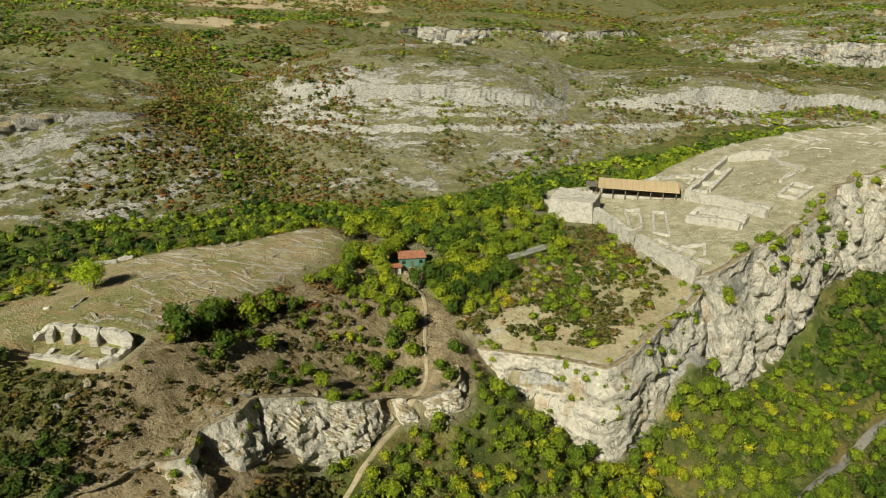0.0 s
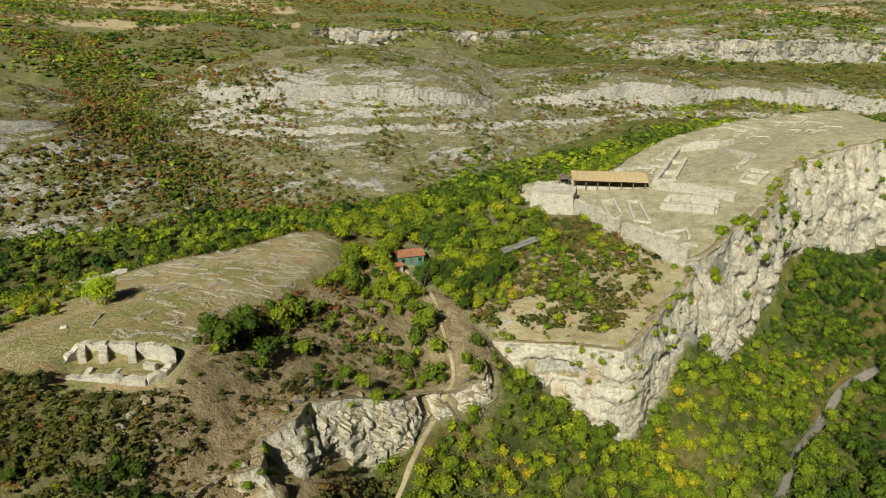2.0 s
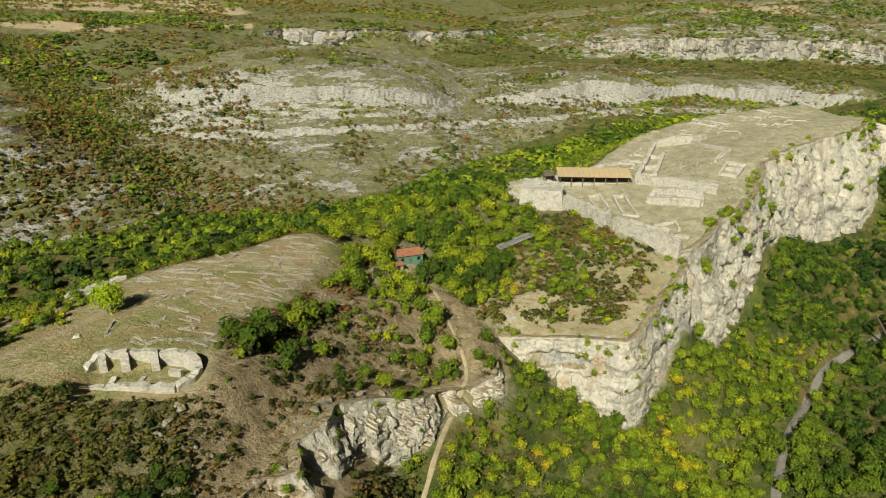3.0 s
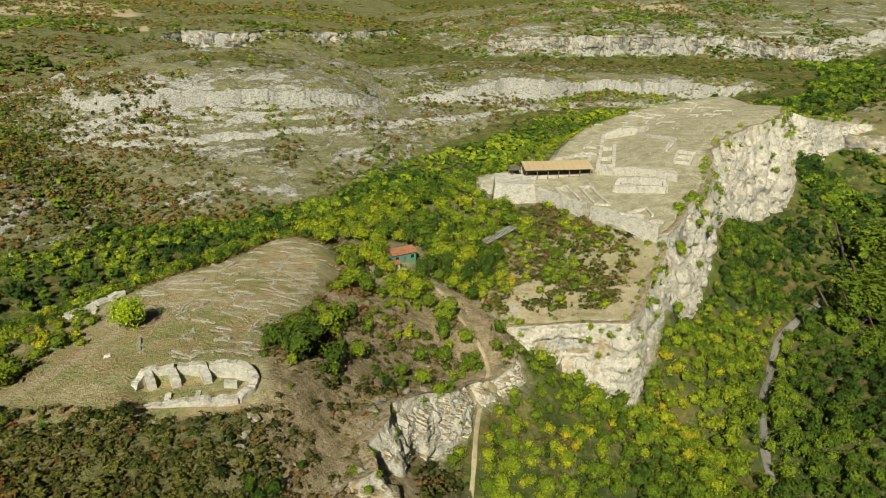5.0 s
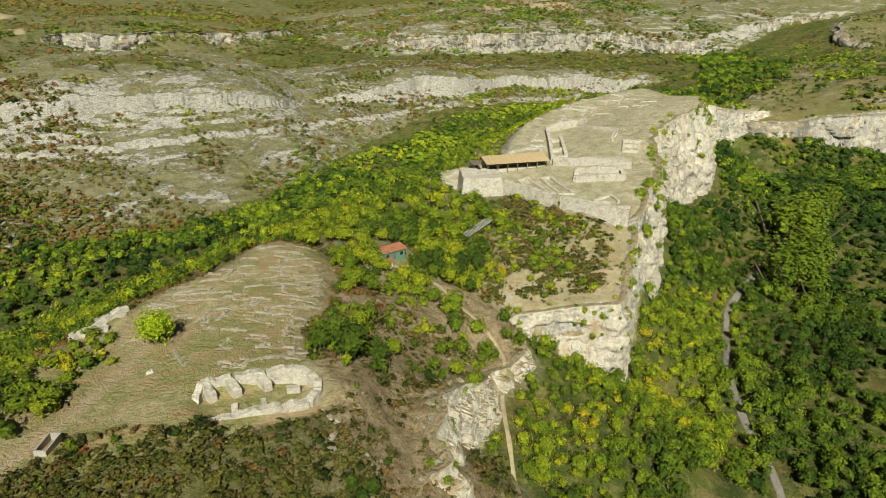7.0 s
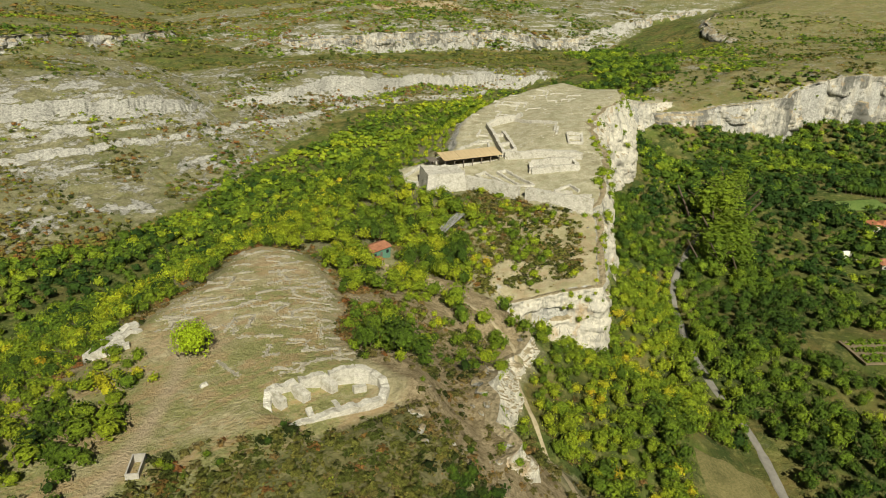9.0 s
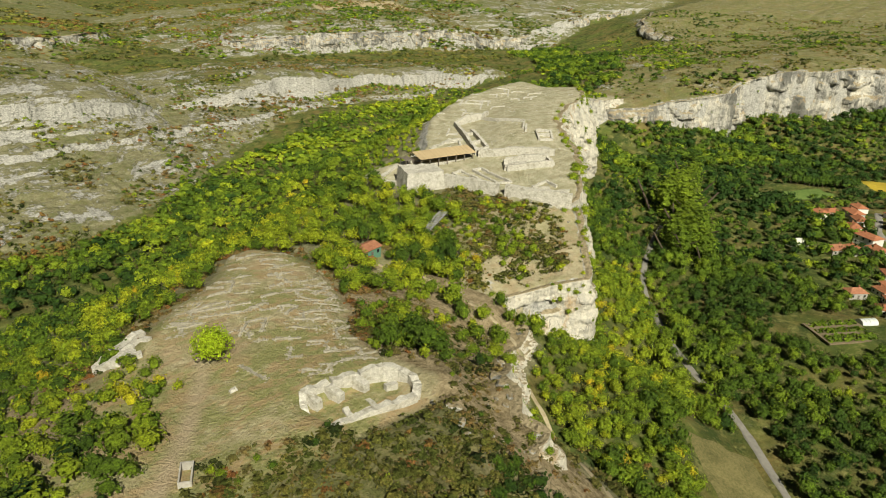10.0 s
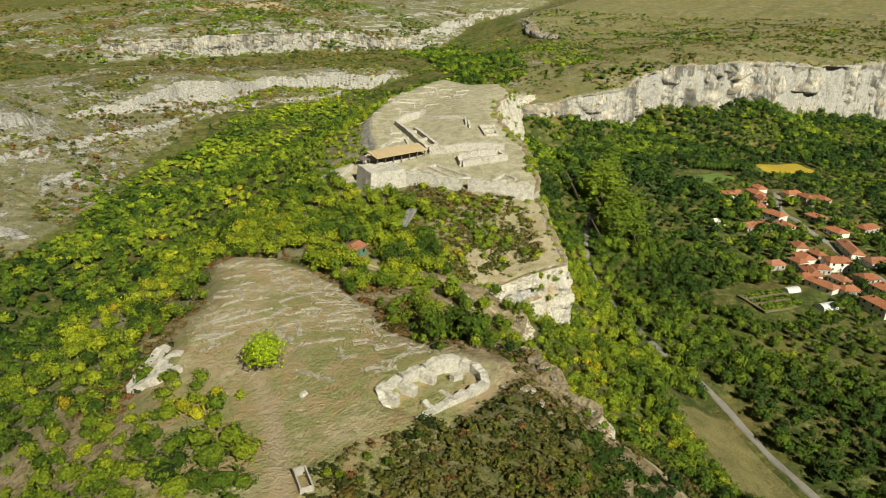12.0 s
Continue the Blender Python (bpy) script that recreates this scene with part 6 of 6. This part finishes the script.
# hut with a red roof among the trees
MAT_TEAL = material("green painted boards", simple((0.07, 0.17, 0.12), (0.12, 0.25, 0.18), 1.5, 0.3, (6, 6, 0.4)), 0.7)
MAT_DARK = material("dark glass", simple((0.012, 0.014, 0.016), (0.03, 0.034, 0.038), 0.8, 0.0), 0.2, spec=0.5)
MAT_GREYROOF = material("grey sheet roof", simple((0.28, 0.28, 0.28), (0.42, 0.42, 0.41), 1.0, 0.2), 0.6)
MAT_FILM = material("greenhouse film", simple((0.55, 0.60, 0.58), (0.72, 0.76, 0.74), 0.5, 0.1), 0.4)
MAT_SOIL = material("tilled soil", simple((0.17, 0.135, 0.08), (0.27, 0.22, 0.14), 1.5, 0.5), 0.95)
MAT_CONCRETE = material("weathered concrete", simple((0.34, 0.32, 0.28), (0.50, 0.48, 0.43), 1.3, 0.3), 0.9)
MAT_OLDTILE = material("weathered brown roof tile", simple((0.22, 0.09, 0.05), (0.40, 0.19, 0.11), 1.4, 0.5), 0.85)


def gable(bm, w, d, z, rise, over, hip=0.0):
    """A pitched roof along x; hip: how far the ridge ends are drawn in."""
    a, b = w / 2 + over, d / 2 + over
    low = [bm.verts.new(c) for c in ((-a, -b, z), (a, -b, z), (a, b, z), (-a, b, z))]
    eave = [bm.verts.new((v.co.x, v.co.y, z + .15)) for v in low]
    r0, r1 = bm.verts.new((-a + hip, 0, z + rise)), bm.verts.new((a - hip, 0, z + rise))
    bm.faces.new(low[::-1])
    for i in range(4):
        j = (i + 1) % 4
        bm.faces.new((low[i], low[j], eave[j], eave[i]))
    bm.faces.new((eave[0], eave[1], r1, r0))
    bm.faces.new((eave[2], eave[3], r0, r1))
    bm.faces.new((eave[1], eave[2], r1))
    bm.faces.new((eave[3], eave[0], r0))


def house(x, y, w, d, h, turn, wall_mat, roof_mat, label, category="house", group="", hip=2.0, rise=1.9, windows=3, floors=1, name="house", chimney=True):
    th = thing(name, pose(x, y, ground_z(x, y), 0, 0, turn), label, category, group)
    bm = bmesh.new()
    box(bm, -w / 2, -d / 2, -1.2, w / 2, d / 2, h)
    body = part("wall", bm, wall_mat, th)
    bm = bmesh.new()
    gable(bm, w, d, h - .02, rise, .45, hip)
    roof = part("roof", bm, roof_mat, th)
    if chimney:
        bm = bmesh.new()
        box(bm, w * .2 - .3, .5, h + rise * .4, w * .2 + .3, 1.1, h + rise + .6)
        part("chimney", bm, MAT_OLDTILE, roof)
    for f in range(floors):
        for k in range(windows):
            cx = -w / 2 + w * (k + .5) / windows
            for side in (-1, 1):
                bm = bmesh.new()
                y0 = side * d / 2
                z0 = 0.9 + f * 2.7
                if f == 0 and k == windows // 2 and side < 0:
                    box(bm, cx - .5, min(y0, y0 + side * .06), 0, cx + .5, max(y0, y0 + side * .06), 2.0)
                    part("door", bm, MAT_WOOD, body)
                else:
                    box(bm, cx - .55, min(y0, y0 + side * .05), z0, cx + .55, max(y0, y0 + side * .05), z0 + 1.2)
                    part("window", bm, MAT_DARK, body)
    return th


house(-10.5, 216.5, 8.5, 5.5, 2.9, 8, MAT_TEAL, MAT_OLDTILE, "small green hut with a red tiled roof in trees", "hut", name="hut", hip=0.6, rise=1.5, chimney=False)
house(-15.5, 209, 3.2, 2.6, 2.2, 20, MAT_PLASTER, MAT_TILE, "tiny whitewashed shed with a red roof in trees", "shed", name="shed", hip=0.3, rise=.8, windows=1, chimney=False)

# timber stair up to the gate
wk = thing("timber_walkway", pose(0, 0, 0), "grey weathered timber walkway climbing to the fortress gate", "walkway")
p0, p1 = Vector((22, 220.5, ground_z(22, 220.5) + 1.4)), Vector((37, 226, ground_z(37, 226) + 1.6))
dirv = (p1 - p0)
sidev = Vector((-dirv.y, dirv.x, 0)).normalized()
for s_ in (-1.4, 1.4):
    bm = bmesh.new()
    a, b = p0 + sidev * s_, p1 + sidev * s_
    u = sidev * .12
    vs = [bm.verts.new(c) for c in (a - u, a + u, b + u, b - u)] + [bm.verts.new(c + Vector((0, 0, .3))) for c in (a - u, a + u, b + u, b - u)]
    for f in ((3, 2, 1, 0), (4, 5, 6, 7), (0, 1, 5, 4), (1, 2, 6, 5), (2, 3, 7, 6), (3, 0, 4, 7)):
        bm.faces.new([vs[i] for i in f])
    part("beam", bm, MAT_GREYROOF, wk)
for k in range(20):
    bm = bmesh.new()
    c = p0 + dirv * ((k + .5) / 20) + Vector((0, 0, .32))
    ax = Vector((dirv.x, dirv.y, 0)).normalized() * .2
    vs = [c - sidev * 1.9 - ax, c + sidev * 1.9 - ax, c + sidev * 1.9 + ax, c - sidev * 1.9 + ax]
    slab(bm, [v[:] for v in vs], .1)
    part("slat", bm, MAT_GREYROOF, wk)
for k in range(5):
    for s_ in (-1.4, 1.4):
        c = p0 + dirv * (k / 4) + sidev * s_
        bm = bmesh.new()
        box(bm, c.x - .12, c.y - .12, ground_z(c.x, c.y) - .4, c.x + .12, c.y + .12, c.z)
        part("post", bm, MAT_WOOD, wk)

# open concrete basin by the track
bs = thing("concrete_basin", pose(-116.2, 134.8, ground_z(-116.2, 134.8), 0, 0, 58), "open weathered concrete basin beside the earth track", "basin")
for x0, y0, x1, y1, nm in ((-2.5, -1.05, 2.5, -.8, "side"), (-2.5, .8, 2.5, 1.05, "side"), (-2.5, -.78, -2.25, .78, "end"), (2.25, -.78, 2.5, .78, "end")):
    bm = bmesh.new()
    box(bm, x0, y0, -.9, x1, y1, 1.3)
    part(nm, bm, MAT_CONCRETE, bs)
bm = bmesh.new()
box(bm, -2.23, -.78, -.9, 2.23, .78, -.45)
part("floor", bm, MAT_SOIL, bs)
ob = mesh_object("white_stone", *(lambda v, f: (v, f))(*[np.array(a) for a in ([(-.9, -.5, 0), (.8, -.6, 0), (1.0, .5, 0), (-.7, .7, 0), (-.6, -.3, .6), (.5, -.4, .5), (.6, .3, .7), (-.4, .4, .5)], [(3, 2, 1, 0), (4, 5, 6, 7), (0, 1, 5, 4), (1, 2, 6, 5), (2, 3, 7, 6), (3, 0, 4, 7)])]), MAT_WALL)
ob.matrix_basis = pose(-97, 153.5, ground_z(-97, 153.5))
tagged(ob, "single white stone block in the grass", "stone")

# ---- the village ----
rv = np.random.default_rng(17)
for k, (x, y, w, d) in enumerate(HOUSES):
    two = k in (4, 8, 18, 22, 23, 24)
    wall_m = MAT_PLASTER if k % 3 != 1 else MAT_CONCRETE
    roof_m = MAT_OLDTILE if k in (7, 12, 14, 16, 20) else MAT_TILE
    turn = -38 + rv.choice([0, 90]) + rv.normal(scale=8)
    if k == 12:
        turn = 28
    house(x, y, w, d, 5.2 if two else 3.0, turn, wall_m, roof_m,
          "two-storey whitewashed village house with a red tiled roof" if two else ("low village house with an old brown tiled roof" if roof_m is MAT_OLDTILE else "low village house with a red tiled roof"),
          "house", "village houses", hip=min(d * .5, 2.8), rise=2.0, floors=2 if two else 1)
rh = ruin("roofless_house", [[(252, 162), (263, 155)], [(252, 162), (249, 156), (257, 151)]], .6, 2.8, MAT_PLASTER, "roofless pale stone house shell", "house", seed=88)


def greenhouse(x, y, w, d, turn, label):
    th = thing("greenhouse", pose(x, y, ground_z(x, y), 0, 0, turn), label, "greenhouse", "greenhouses")
    bm = bmesh.new()
    ring = [(math.cos(a) * d / 2, max(-.4, math.sin(a) * d * .42)) for a in [math.pi * i / 10 for i in range(11)]]
    rows = [[bm.verts.new((xx, c[0], c[1])) for c in ring] for xx in (-w / 2, 0, w / 2)]
    for a, b in zip(rows, rows[1:]):
        for i in range(10):
            bm.faces.new((a[i], a[i + 1], b[i + 1], b[i]))
    bm.faces.new(rows[0])
    bm.faces.new(rows[-1][::-1])
    part("film", bm, MAT_FILM, th)
    for xx in (-w / 2, -w / 4, 0, w / 4, w / 2):
        bm = bmesh.new()
        for i in range(10):
            p_, q_ = ring[i], ring[i + 1]
            vs = [bm.verts.new((xx + s1, c[0] * f, c[1] * f)) for s1 in (-.05, .05) for c in (p_, q_) for f in (1.005, 1.03)]
            for f in ((0, 1, 3, 2), (4, 6, 7, 5), (0, 4, 5, 1), (2, 3, 7, 6)):
                bm.faces.new([vs[j] for j in f])
        part("hoop", bm, MAT_CONCRETE, th)


greenhouse(181, 101, 8, 5, -35, "small film greenhouse with a rounded top")
greenhouse(170, 84, 9, 6, -35, "wide pale blue film greenhouse")
# vegetable garden
gd_ = thing("vegetable_garden", pose(163, 106, ground_z(163, 106) + .25, 0, 0, -35), "vegetable garden with rows of green plants", "garden")
bm = bmesh.new()
slab(bm, [(-13, -9, -.6), (13, -9, -.6), (13, 9, -.6), (-13, 9, -.6)], .7)
part("soil", bm, MAT_SOIL, gd_)
for j in range(9):
    y0 = -7.6 + j * 1.9
    if j in (3, 6):
        continue
    c = []
    for i in range(90):
        c.append(rv.uniform((-12, y0 - .5, .15), (12, y0 + .5, .75)))
    c = np.array(c)
    n_ = rv.normal(size=c.shape)
    n_ /= np.linalg.norm(n_, axis=1)[:, None]
    u_ = np.cross(n_, rv.normal(size=c.shape)) * .5
    w_ = np.cross(n_, u_)
    order = np.argsort(c[:, 0])
    for lot in np.array_split(order, 10):
        V = np.stack([c - u_, c - w_, c + u_, c + w_], 1)[lot].reshape(-1, 3)
        mesh_object("plant", V, quads_of(len(V)), MAT_LEAF, gd_, attrs=(("tint", np.full(len(V), .35)),))
# meadow, yellow field and the fallow plot: grassy sheets laid on the ground
MAT_MEADOW = material("meadow grass", simple((0.08, 0.14, 0.03), (0.14, 0.20, 0.05), 0.5, 0.3), 0.95)
MAT_YELLOW = material("yellow crop", simple((0.38, 0.28, 0.03), (0.55, 0.42, 0.05), 0.4, 0.5), 0.95)
MAT_FALLOW = material("fallow grass", simple((0.09, 0.09, 0.03), (0.22, 0.19, 0.08), 1.3, 1.0, None, 0.4), 0.95)


def sheet(name, cx, cy, a, b, turn, mat, label, lift=.25):
    nu, nv = int(a), int(b)
    U, V = np.meshgrid(np.linspace(-1, 1, nu + 1), np.linspace(-1, 1, nv + 1), indexing="ij")
    c, s = math.cos(radians(turn)), math.sin(radians(turn))
    edge = np.maximum(np.abs(U), np.abs(V)) > .98
    wob = 1 + .06 * vnoise(U * 3 + cx, V * 3)
    X, Y = cx + (U * a * c - V * b * s) * wob, cy + (U * a * s + V * b * c) * wob
    Z = land(X.ravel(), Y.ravel())[0].reshape(X.shape) + np.where(edge, -.3, lift)
    ids = np.arange(X.size).reshape(X.shape)
    f = np.stack([ids[:-1, :-1], ids[1:, :-1], ids[1:, 1:], ids[:-1, 1:]], -1).reshape(-1, 4)
    tagged(mesh_object(name, np.stack([X, Y, Z], -1).reshape(-1, 3), f, mat, smooth=True), label, "field", kind="structure")


sheet("meadow", 342, 192, 32, 9, -28, MAT_MEADOW, "mown green meadow beside a conifer row")
sheet("crop_field", 424, 148, 22, 13, -45, MAT_YELLOW, "bright yellow flowering field")
sheet("fallow_plot", 26, 91, 25, 12.5, 47, MAT_FALLOW, "brownish fallow grass plot beside the road")
